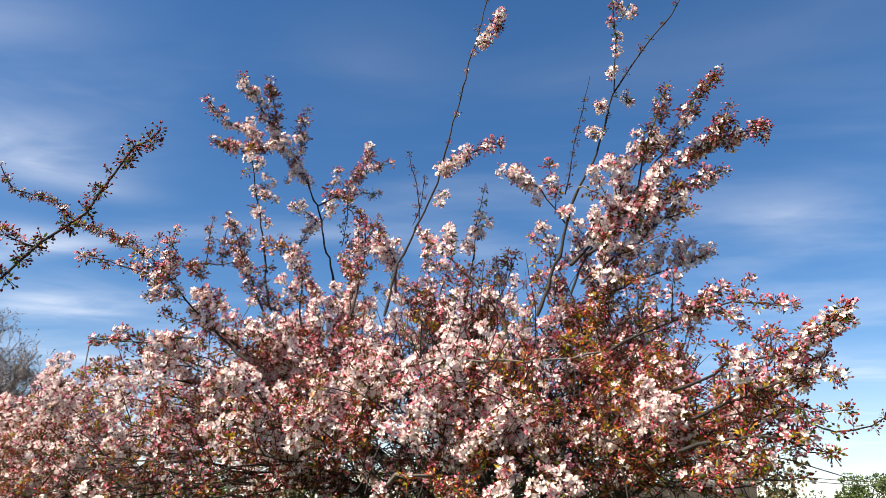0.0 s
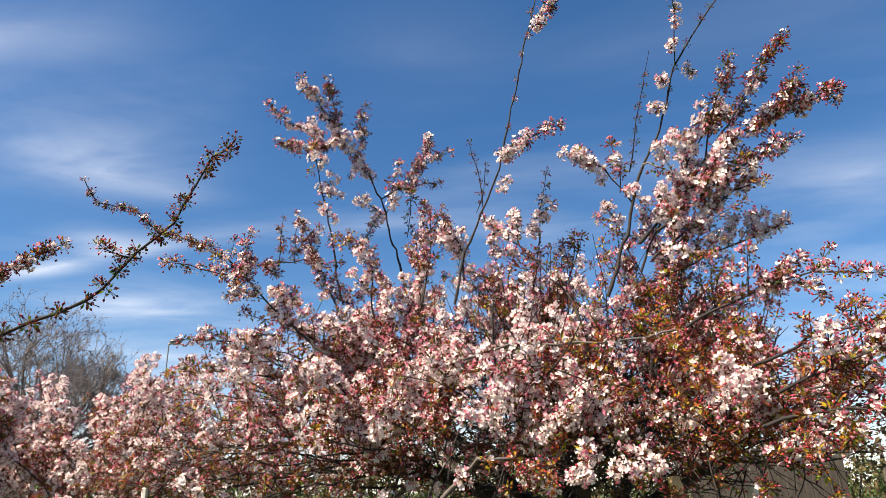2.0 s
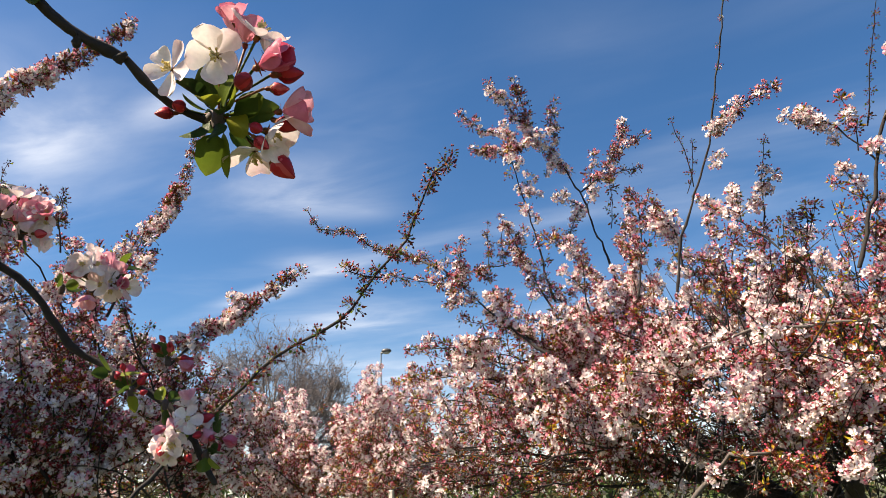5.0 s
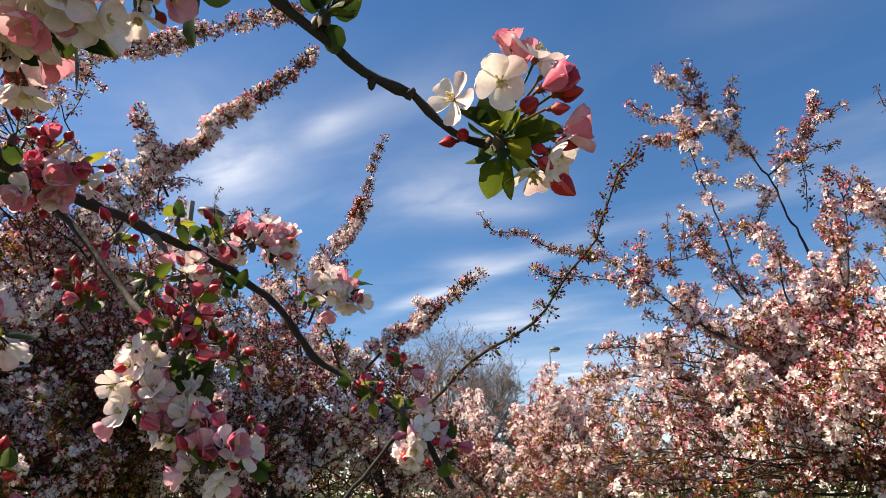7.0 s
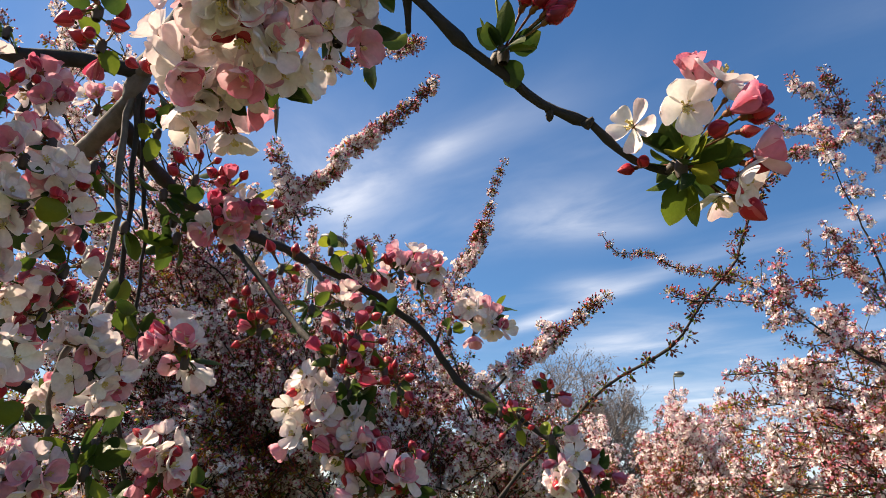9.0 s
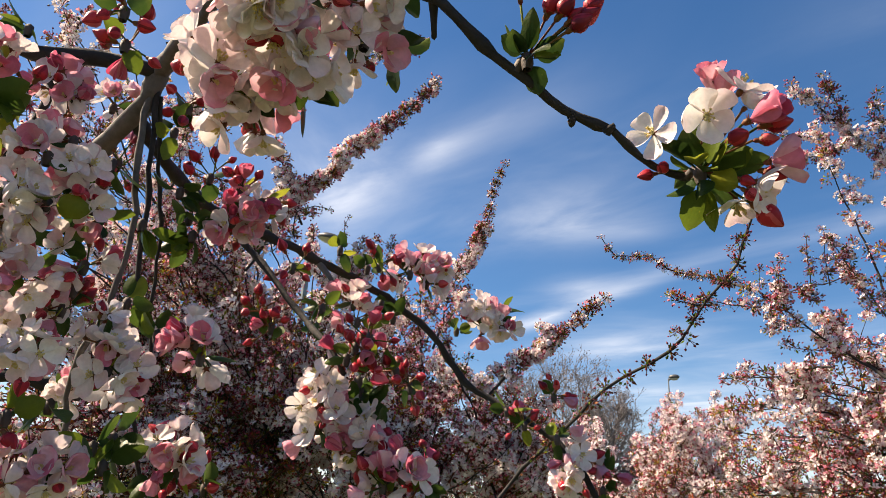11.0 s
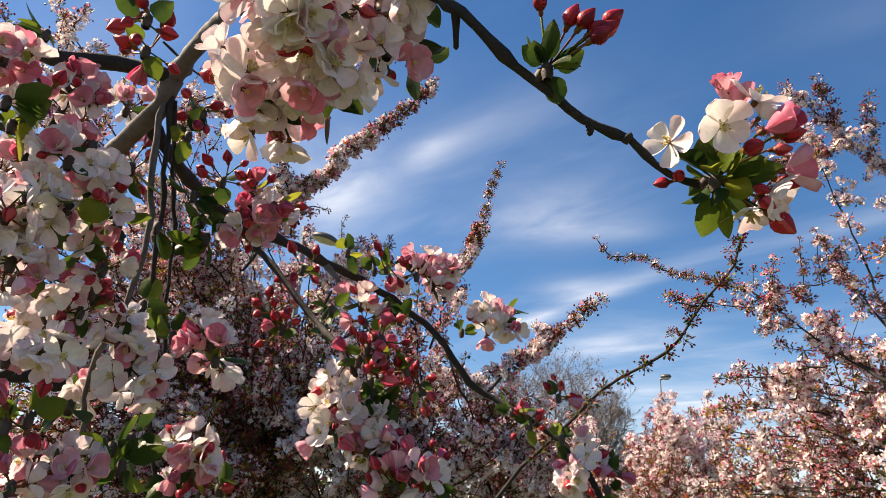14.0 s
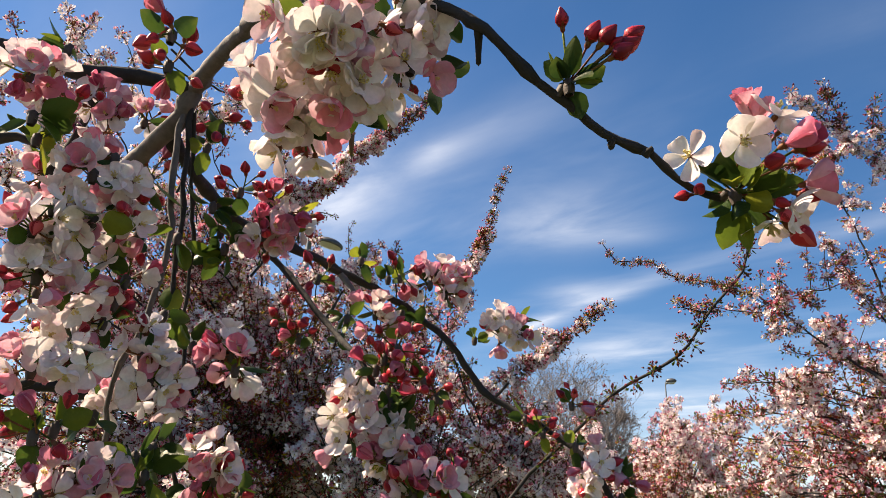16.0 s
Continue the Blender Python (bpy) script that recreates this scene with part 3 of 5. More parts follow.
        if end >= 1.0:
            self.bunch(line[-1], line[-1] - line[-2], style, size)
        return line

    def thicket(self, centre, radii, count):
        """Fine bare twigs inside the crown, dark and packed to stand in for its shade."""
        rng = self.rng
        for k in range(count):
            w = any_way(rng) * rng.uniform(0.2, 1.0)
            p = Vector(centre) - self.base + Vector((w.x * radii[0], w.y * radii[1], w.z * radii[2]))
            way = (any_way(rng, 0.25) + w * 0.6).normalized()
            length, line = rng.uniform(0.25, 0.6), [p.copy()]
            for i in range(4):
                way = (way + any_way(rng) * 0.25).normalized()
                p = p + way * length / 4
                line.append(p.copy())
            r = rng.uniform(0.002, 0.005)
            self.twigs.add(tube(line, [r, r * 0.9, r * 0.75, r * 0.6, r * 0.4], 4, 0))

    def spot(self, at, style, count=3, spread=0.035, size=1.0):
        """A few bunches together at a point of the crown."""
        for k in range(count):
            way = any_way(self.rng, 0.3)
            self.bunch(Vector(at) - self.base + way * spread * self.rng.random(), way, style, size * 0.85)

    def finish(self, near, singles=300):
        near = Vector(near) - self.base
        self.bunches.sort(key=lambda b: (b[0] - near).length)
        rng, rest = self.rng, Soup()
        for k, (at, way, style, size) in enumerate(self.bunches):
            m = placed(at, way, rng.uniform(0, 6.3), size)
            pick = rng.randrange(5)
            if k < singles:
                part("blossom", CLUSTER_MESHES[style][pick], self.root, m)
            else:
                rest.add(FAR_CLUSTERS[style][pick], m)
        if rest.count:
            tagged(part("blossom_mass", rest.mesh("blossom_mass", CLUSTER_MATS), self.root), kind="stuff")
        # near-black bark on the twigs too, deepening the shade inside the crown
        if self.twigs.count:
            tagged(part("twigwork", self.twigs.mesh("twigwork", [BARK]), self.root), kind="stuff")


def arch(a, b, lift, rng):
    """Points of a branch that leaves a, rises and bends over to b."""
    a, b = Vector(a), Vector(b)
    d = (b - a).length
    return [a, a.lerp(b, 0.35) + Vector((0, 0, lift * d)) + any_way(rng) * 0.05 * d, a.lerp(b, 0.7) + Vector((0, 0, lift * 0.7 * d)) + any_way(rng) * 0.04 * d, b]


VIEWPOINT = (-0.2, 0.1, 1.7)  # the open spot on the grass between the trees


# ---- the large tree ahead
def main_tree():
    t = Crabapple((0.25, 4.0, 0), "crabapple tree in full pink-white blossom with bronze young leaves", 3, (0.27, 0.25, 0.27, 0.06, 0.15))
    rng = t.rng
    t.late = lambda p: max(0.0, min(1.0, (p.x + 0.3) / 1.1)) * max(0.0, min(1.0, (3.0 - p.z) / 0.5))
    fork = Vector((0.22, 3.95, 1.35))
    t.wood("trunk", [(0.25, 4.0, -0.05), (0.27, 4.02, 0.4), (0.2, 3.97, 0.9), fork], 0.10, 0.075, 14, BARK, 0.08, 0.1)
    # heavy limbs from the fork
    knees = [(-0.5, 3.7, 1.75), (0.15, 3.35, 1.7), (0.8, 3.45, 1.8), (0.0, 4.3, 2.2), (0.75, 4.25, 2.1), (-0.6, 4.3, 2.05)]
    for k in knees:
        t.wood("limb", [fork - Vector((0, 0, 0.08)), fork.lerp(Vector(k), 0.5) + Vector((0, 0, 0.05)), k], 0.05, 0.028, 10, BARK, 0.06)

    def knee(p):
        return min(knees, key=lambda k: (Vector(k) - Vector(p)).length)

    # boughs that make up the round of the crown, front
    front = [(-1.410, 3.424, 2.171), (-1.643, 3.449, 2.067), (-1.653, 3.624, 2.342), (-1.369, 3.615, 2.402), (-1.004, 3.145, 2.109), (-0.917, 3.088, 1.894), (-0.817, 3.458, 2.375), (-0.634, 3.039, 1.983), (-0.555, 3.768, 2.568), (-0.420, 3.142, 2.189), (-0.236, 2.976, 2.026), (-0.098, 3.505, 2.480)]
    front += [(-0.053, 2.957, 2.162), (0.056, 2.882, 1.932), (0.220, 3.286, 2.460), (0.291, 2.928, 2.162), (0.378, 2.844, 1.911), (0.604, 3.230, 2.424), (0.617, 2.869, 2.111), (0.680, 2.773, 1.889), (0.902, 3.068, 2.290), (0.877, 2.691, 2.025), (0.953, 2.677, 1.865), (0.992, 2.539, 1.987), (-1.173, 3.119, 1.803), (-0.419, 3.082, 1.788), (1.078, 2.484, 2.077)]
    for p in front:
        t.bough(arch(knee(p), p, rng.uniform(0.02, 0.16), rng), rng.uniform(0.009, 0.015), 0.0035, 13, 0.38, gap=0.071)
    crest = [(-1.125, 4.013, 2.824), (-0.889, 4.138, 2.936), (-0.686, 4.178, 2.915), (-0.404, 4.098, 2.930), (-0.196, 3.895, 2.937), (0.025, 3.721, 2.817), (0.240, 3.687, 2.874), (0.393, 3.487, 2.778), (0.434, 3.423, 2.941), (0.570, 3.334, 2.819), (0.740, 3.403, 2.816), (0.831, 3.347, 2.566), (-1.700, 3.688, 2.473), (-1.902, 3.734, 2.330), (-1.464, 3.646, 2.587)]
    for p in crest:
        t.bough(arch(knee(p), p, rng.uniform(0.0, 0.08), rng), rng.uniform(0.008, 0.013), 0.0035, 13, 0.30, 0.4)
    upper = [(-0.776, 3.639, 2.533), (-0.663, 3.937, 3.014), (-0.359, 3.596, 2.499), (-0.218, 3.670, 2.640), (0.106, 3.567, 2.616), (0.324, 3.449, 2.587), (0.471, 3.356, 2.452), (0.679, 3.286, 2.548), (-1.049, 3.695, 2.483), (-1.272, 3.729, 2.518), (-0.463, 3.503, 2.418), (-0.015, 3.424, 2.378)]
    for p in upper:
        t.bough(arch(knee(p), p, rng.uniform(0.0, 0.08), rng), rng.uniform(0.008, 0.012), 0.0035, 14, 0.30, 0.45, gap=0.06)
    back = [(-1.504, 4.642, 2.887), (-1.102, 4.734, 2.451), (-0.686, 4.970, 2.655), (-0.211, 4.785, 3.106), (0.031, 4.841, 2.407), (0.336, 4.667, 3.077), (0.639, 4.726, 2.700), (0.893, 4.364, 3.069), (1.159, 4.411, 2.637), (1.354, 4.096, 2.775), (-1.711, 4.474, 2.329), (1.327, 3.993, 2.292), (-1.236, 4.550, 2.001), (0.666, 4.612, 2.097)]
    for p in back:
        t.bough(arch(knee(p), p, rng.uniform(0.02, 0.16), rng), rng.uniform(0.012, 0.02), 0.004, 9, 0.36, gap=0.1)

    inner = [(-1.864, 3.691, 1.928), (-1.594, 3.602, 1.718), (-1.608, 4.007, 2.074), (-1.979, 3.936, 2.243), (-1.803, 4.130, 2.211), (-1.551, 3.611, 1.926), (-1.294, 3.799, 2.056), (-1.150, 3.444, 1.769), (-0.970, 3.872, 2.186), (-0.808, 3.529, 1.801), (-0.582, 3.756, 2.004), (-0.366, 3.838, 2.308), (-0.223, 3.494, 1.831), (-0.004, 3.776, 2.069), (0.180, 3.822, 2.373), (0.276, 3.471, 1.861), (0.517, 3.708, 2.181), (0.629, 3.411, 1.837), (0.814, 3.554, 2.055), (1.055, 3.564, 2.223), (0.975, 3.205, 1.878), (1.135, 3.040, 1.783), (-0.663, 3.354, 1.678), (-0.019, 3.297, 1.685), (0.644, 3.206, 1.692), (-1.321, 3.388, 1.670), (0.482, 3.648, 1.691), (-0.334, 3.693, 1.656)]
    for p in inner:
        t.bough(arch(knee(p), p, rng.uniform(0.0, 0.1), rng), rng.uniform(0.010, 0.018), 0.004, 8, 0.42, 0.25, None, 0.09)
    gap_side = [(-2.310, 4.040, 1.962), (-2.054, 3.942, 1.853), (-2.615, 4.228, 1.804), (-2.110, 3.811, 1.730), (-1.821, 3.711, 1.900), (-1.709, 3.545, 1.754)]
    for p in gap_side:
        t.bough(arch(knee(p), p, rng.uniform(0.0, 0.1), rng), 0.012, 0.004, 11, 0.42, 0.4, None, 0.085)
    # the leaning pair of shoots with a broad head of blossom
    t.shoot([(-0.758, 4.293, 2.678), (-0.804, 4.434, 2.920), (-0.894, 4.402, 3.313), (-0.967, 4.342, 3.571), (-1.105, 4.242, 3.851), (-1.230, 4.153, 3.971), (-1.345, 4.021, 4.150), (-1.428, 3.915, 4.280)], 0.013, 0.003, 0.045, None, 0.62, 0.03, dense=2)
    t.shoot([(-1.230, 4.153, 3.971), (-1.228, 4.057, 4.137), (-1.262, 3.950, 4.295)], 0.005, 0.002, 0.05, "bud", 0.25)
    t.shoot([(-1.109, 4.233, 3.868), (-1.076, 4.156, 4.023), (-1.034, 4.093, 4.145)], 0.004, 0.002, 0.05, "bud", 0.3)
    t.shoot([(-1.323, 4.134, 3.964), (-1.526, 4.039, 4.034), (-1.646, 3.945, 4.126)], 0.005, 0.002, 0.045, "mix", 0.1)
    t.shoot([(-1.243, 4.095, 3.858), (-1.444, 4.051, 3.844), (-1.581, 3.994, 3.872)], 0.005, 0.002, 0.035, "mix", 0.1, dense=2)
    t.shoot([(-1.141, 4.104, 2.777), (-1.214, 4.098, 3.098), (-1.262, 4.024, 3.405), (-1.301, 3.968, 3.630), (-1.317, 3.877, 3.797)], 0.011, 0.003, 0.065, None, 0.15, 0.035)
    for p in [(-1.171, 4.103, 3.873), (-1.105, 4.103, 3.898), (-1.315, 4.029, 3.729), (-1.244, 4.104, 3.611), (-1.227, 4.150, 3.517), (-1.153, 4.193, 3.702), (-1.385, 4.002, 3.962)]:
        t.spot(p, "white", 3, 0.07)
    t.shoot([(-0.974, 4.387, 3.591), (-0.818, 4.456, 3.731), (-0.704, 4.482, 3.934), (-0.642, 4.423, 4.058)], 0.007, 0.002, 0.04, None, 0.3, dense=2)
    t.shoot([(-0.782, 4.530, 3.819), (-0.654, 4.501, 3.904), (-0.507, 4.478, 3.968)], 0.005, 0.002, 0.045, "mix", 0.1)
    t.shoot([(-0.808, 4.563, 3.741), (-0.690, 4.559, 3.776), (-0.587, 4.566, 3.777)], 0.005, 0.002, 0.045, "mix", 0.1)
    t.shoot([(-0.956, 4.520, 3.543), (-0.892, 4.439, 3.749), (-0.854, 4.396, 3.848)], 0.005, 0.002, 0.05, "mix", 0.3)
    t.shoot([(-0.964, 4.431, 3.490), (-1.056, 4.393, 3.548), (-1.123, 4.366, 3.580)], 0.005, 0.002, 0.045, "white", 0.2)
    t.shoot([(-1.108, 4.321, 3.141), (-1.060, 4.365, 3.343), (-0.982, 4.428, 3.492)], 0.006, 0.003, 0.07, "mix", 0.2)
    t.shoot([(-0.809, 4.507, 3.346), (-0.785, 4.442, 3.519), (-0.774, 4.392, 3.640)], 0.004, 0.002, 0.08, "leaf", 0.3)
    t.shoot([(-1.478, 3.848, 2.987), (-1.470, 3.805, 3.116), (-1.443, 3.770, 3.227)], 0.004, 0.002, 0.05, "bud", 0.3, 0.012, 0.7)
    t.shoot([(-1.392, 3.876, 2.981), (-1.390, 3.831, 3.111), (-1.356, 3.782, 3.259)], 0.004, 0.002, 0.05, "bud", 0.2, 0.015, 0.8)
    t.shoot([(-1.566, 3.730, 2.925), (-1.497, 3.847, 2.972), (-1.354, 3.975, 3.040)], 0.004, 0.003, 0.05, "leaf", 0.0, 0.015, 0.8)
    t.shoot([(-0.672, 4.183, 3.098), (-0.660, 4.138, 3.226), (-0.644, 4.093, 3.347)], 0.006, 0.003, 0.05, "mix", 0.3, dense=2)
    # outermost bough on the side of the gap
    t.bough([(-1.075, 3.504, 2.354), (-1.268, 3.513, 2.526), (-1.400, 3.433, 2.648), (-1.552, 3.437, 2.797), (-1.679, 3.451, 2.923)], 0.012, 0.004, 9, 0.22, 0.3)
    t.shoot([(-1.551, 3.446, 2.770), (-1.762, 3.443, 2.833), (-1.908, 3.364, 2.842)], 0.006, 0.002, 0.05, "mix", 0.1)
    t.shoot([(-1.477, 3.381, 2.720), (-1.484, 3.342, 2.825), (-1.447, 3.308, 2.957)], 0.006, 0.002, 0.04, "mix", 0.2, dense=2)
    t.shoot([(-1.627, 3.379, 2.867), (-1.885, 3.545, 3.028), (-2.122, 3.619, 3.127), (-2.253, 3.612, 3.252), (-2.409, 3.626, 3.284), (-2.477, 3.570, 3.308), (-2.535, 3.479, 3.410)], 0.009, 0.003, 0.04, "bud", 0.15, 0.012, 0.66)
    t.shoot([(-1.321, 3.406, 2.442), (-1.597, 3.517, 2.441), (-1.745, 3.558, 2.457), (-1.851, 3.507, 2.459)], 0.006, 0.003, 0.06, "mix", 0.1)
    t.shoot([(-1.361, 3.504, 2.822), (-1.388, 3.490, 2.833), (-1.401, 3.481, 2.845)], 0.003, 0.002, 0.03, "bud", 0.1)
    # the tall spire
    t.shoot([(-0.415, 3.515, 2.596), (-0.334, 3.519, 2.935), (-0.240, 3.496, 3.137), (-0.161, 3.467, 3.325), (-0.080, 3.359, 3.628), (0.008, 3.260, 3.958), (0.070, 3.230, 4.159), (0.123, 3.152, 4.402)], 0.009, 0.003, 0.13, "bud", 0.5, 0.010, 0.55)
    t.shoot([(0.038, 3.224, 4.005), (0.096, 3.168, 4.073), (0.168, 3.110, 4.138)], 0.003, 0.002, 0.028, "mix", 0.3)
    t.spot((0.168, 3.106, 4.143), "white", 2, 0.03)
    t.shoot([(-0.114, 3.419, 3.420), (-0.017, 3.396, 3.460), (0.162, 3.358, 3.510)], 0.005, 0.002, 0.03, "mix", 0.1)
    for p in [(-0.107, 3.433, 3.393), (-0.121, 3.448, 3.249), (-0.144, 3.389, 3.370)]:
        t.spot(p, "white", 2, 0.04)
    t.shoot([(-0.259, 3.778, 3.241), (-0.284, 3.697, 3.417), (-0.318, 3.615, 3.574)], 0.004, 0.002, 0.05, "leaf", 0.3, 0.012, 0.7)
    t.shoot([(-0.298, 3.789, 3.209), (-0.251, 3.725, 3.360), (-0.229, 3.681, 3.454)], 0.003, 0.002, 0.06, "leaf", 0.3, 0.012, 0.6)
    t.shoot([(0.039, 3.681, 2.934), (0.058, 3.603, 3.137), (0.098, 3.522, 3.311)], 0.005, 0.002, 0.05, "leaf", 0.5, 0.015, 0.8)
    for p in [(0.046, 3.621, 3.094), (0.029, 3.650, 3.022), (0.067, 3.596, 3.151)]:
        t.spot(p, "white", 3, 0.05)
    t.bough([(0.193, 3.295, 2.435), (0.070, 3.432, 2.727), (-0.073, 3.486, 2.895), (-0.208, 3.543, 3.026)], 0.010, 0.004, 8, 0.2, 0.25)
    t.bough([(-0.631, 3.834, 2.679), (-0.586, 3.850, 2.985), (-0.573, 3.771, 3.198)], 0.009, 0.004, 7, 0.18, 0.3)
    t.bough([(-0.377, 3.726, 2.781), (-0.411, 3.644, 3.014), (-0.504, 3.615, 3.067)], 0.009, 0.004, 7, 0.18, 0.3)
    t.bough([(-1.129, 3.939, 2.701), (-1.253, 3.931, 2.970), (-1.317, 3.847, 3.148)], 0.009, 0.004, 8, 0.2, 0.3)
    t.bough([(-0.870, 3.827, 2.546), (-0.929, 3.830, 2.872), (-1.015, 3.846, 3.082)], 0.009, 0.004, 9, 0.22, 0.3)
    # the high shoots on the far side
    t.shoot([(0.325, 3.254, 2.535), (0.431, 3.263, 2.793), (0.529, 3.215, 3.130), (0.631, 3.140, 3.346), (0.703, 3.056, 3.557), (0.733, 2.989, 3.645), (0.838, 2.925, 3.778), (0.942, 2.852, 3.907), (1.027, 2.785, 4.027)], 0.013, 0.003, 0.09, "leaf", 0.62, 0.012, 0.55)
    t.shoot([(0.712, 3.018, 3.611), (0.700, 2.944, 3.724), (0.689, 2.838, 3.868), (0.672, 2.756, 3.972)], 0.004, 0.002, 0.045, "mix", 0.55, 0.02, 0.8)
    t.shoot([(0.499, 3.305, 3.191), (0.544, 3.153, 3.462), (0.595, 2.994, 3.692)], 0.005, 0.0015, 0.04, "leaf", 0.1, 0.01, 0.55, end=0.85)
    t.shoot([(0.494, 3.277, 3.007), (0.448, 3.253, 3.082), (0.353, 3.227, 3.174), (0.180, 3.203, 3.266)], 0.006, 0.003, 0.035, "white", 0.72, dense=2)
    t.shoot([(0.451, 3.355, 3.102), (0.443, 3.314, 3.194), (0.417, 3.257, 3.319)], 0.004, 0.002, 0.04, "mix", 0.5)
    for p in [(0.703, 2.969, 3.686), (0.771, 3.016, 3.588), (0.652, 3.027, 3.529), (0.621, 3.098, 3.424), (0.738, 2.781, 3.918), (0.340, 3.243, 3.144), (1.085, 3.090, 3.490)]:
        t.spot(p, "white", 2, 0.03)
    t.shoot([(0.497, 3.251, 2.790), (0.725, 3.219, 3.016), (0.951, 3.161, 3.236), (1.199, 3.098, 3.394), (1.437, 3.024, 3.431)], 0.011, 0.003, 0.033, "mix", 0.2, 0.035, dense=2)
    t.shoot([(0.776, 3.291, 3.078), (0.952, 3.227, 3.334), (1.086, 3.137, 3.512), (1.167, 3.075, 3.656), (1.232, 2.996, 3.729)], 0.007, 0.002, 0.042, "bud", 0.5, 0.02)
    t.shoot([(0.826, 3.243, 3.151), (0.882, 3.160, 3.393), (0.950, 3.094, 3.566), (0.977, 3.034, 3.643)], 0.006, 0.002, 0.04, "bud", 0.4, 0.02)
    t.shoot([(0.575, 3.218, 2.836), (0.828, 3.188, 3.019), (1.055, 3.166, 3.148), (1.237, 3.107, 3.235)], 0.010, 0.003, 0.033, "mix", 0.15, 0.035, dense=2)
    t.shoot([(1.129, 3.148, 3.358), (1.233, 3.066, 3.424), (1.259, 2.995, 3.518)], 0.005, 0.002, 0.035, "bud", 0.2, 0.02, dense=2)
    t.bough([(0.498, 3.294, 2.660), (0.673, 3.242, 2.995), (0.797, 3.214, 3.230), (0.922, 3.195, 3.413)], 0.010, 0.003, 12, 0.26, 0.25, "white")
    t.bough([(0.550, 3.268, 2.710), (0.780, 3.258, 2.883), (0.959, 3.253, 3.034), (1.056, 3.178, 3.123)], 0.010, 0.003, 10, 0.26, 0.2)
    t.bough([(0.543, 3.399, 2.634), (0.833, 3.398, 2.755), (1.070, 3.399, 2.849), (1.206, 3.439, 2.911)], 0.010, 0.004, 10, 0.22, 0.3)
    t.bough([(0.606, 3.041, 2.330), (0.854, 2.943, 2.433), (1.024, 2.756, 2.467), (1.155, 2.702, 2.446)], 0.010, 0.004, 10, 0.2, 0.3, "mix")
    t.shoot([(0.918, 2.915, 2.451), (0.981, 2.876, 2.502), (1.033, 2.840, 2.548)], 0.006, 0.003, 0.035, "mix", 0.1, dense=2)
    t.shoot([(0.751, 2.724, 2.111), (0.938, 2.530, 2.182), (1.041, 2.367, 2.188), (1.093, 2.273, 2.223), (1.126, 2.180, 2.277)], 0.008, 0.0025, 0.04, "mix", 0.66, 0.03, dense=2)
    t.bough([(0.787, 2.621, 1.995), (0.941, 2.439, 2.068), (1.067, 2.369, 2.113)], 0.010, 0.004, 12, 0.22, 0.3)
    t.bough([(0.725, 2.655, 1.880), (0.930, 2.464, 1.922), (1.061, 2.406, 1.865)], 0.010, 0.004, 10, 0.2, 0.3)
    t.shoot([(1.004, 2.410, 2.064), (1.028, 2.301, 1.955), (1.090, 2.272, 1.919), (1.170, 2.223, 1.941), (1.235, 2.177, 1.979)], 0.005, 0.002, 0.05, "leaf", 0.35, 0.012, 0.7)
    t.bough([(0.712, 2.769, 1.809), (0.874, 2.606, 1.785), (1.020, 2.543, 1.784)], 0.010, 0.004, 8, 0.2, 0.3)
    # bare-barked branches across the front, in the paler bark for sun on top
    t.shoot([(-0.340, 3.041, 2.221), (-0.101, 2.988, 2.271), (0.155, 2.927, 2.257), (0.349, 2.900, 2.263), (0.520, 2.862, 2.281)], 0.008, 0.005, 0.16, None, 0.1, 0.02, mat=BARK_PALE)
    t.shoot([(-0.593, 3.007, 1.515), (-0.426, 2.983, 1.679), (-0.316, 2.941, 1.767), (-0.266, 2.892, 1.807), (-0.151, 2.896, 1.800)], 0.012, 0.007, 0.2, None, 0.5, 0.02, mat=BARK_PALE)
    t.shoot([(1.117, 2.806, 2.043), (0.949, 2.771, 2.026), (0.835, 2.815, 2.019)], 0.006, 0.004, 0.2, None, 0.3, mat=BARK_PALE)
    t.shoot([(0.536, 3.201, 3.158), (0.566, 3.138, 3.158), (0.621, 3.095, 3.102)], 0.006, 0.004, 0.2, "leaf", 0.8, mat=BARK_PALE)
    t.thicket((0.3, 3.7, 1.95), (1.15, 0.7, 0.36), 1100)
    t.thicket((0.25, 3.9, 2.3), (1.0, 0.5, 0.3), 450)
    # low bunches close to the viewer
    for p in [(-0.139, 2.848, 1.752), (-0.076, 2.847, 1.773), (-0.107, 2.849, 1.722), (-0.002, 2.846, 1.714)]:
        t.spot(p, "bud", 3, 0.05, 1.1)
    for p in [(0.106, 2.787, 1.783), (0.110, 2.789, 1.724), (0.263, 2.770, 1.754), (0.354, 2.755, 1.769), (-0.253, 2.883, 1.950), (-0.319, 2.877, 1.970), (0.012, 2.887, 1.900), (-0.681, 2.932, 1.949), (-0.984, 3.028, 2.210), (-1.025, 3.025, 2.162), (-0.761, 3.521, 2.593)]:
        t.spot(p, "white", 4, 0.06, 1.05)
    t.finish(VIEWPOINT)


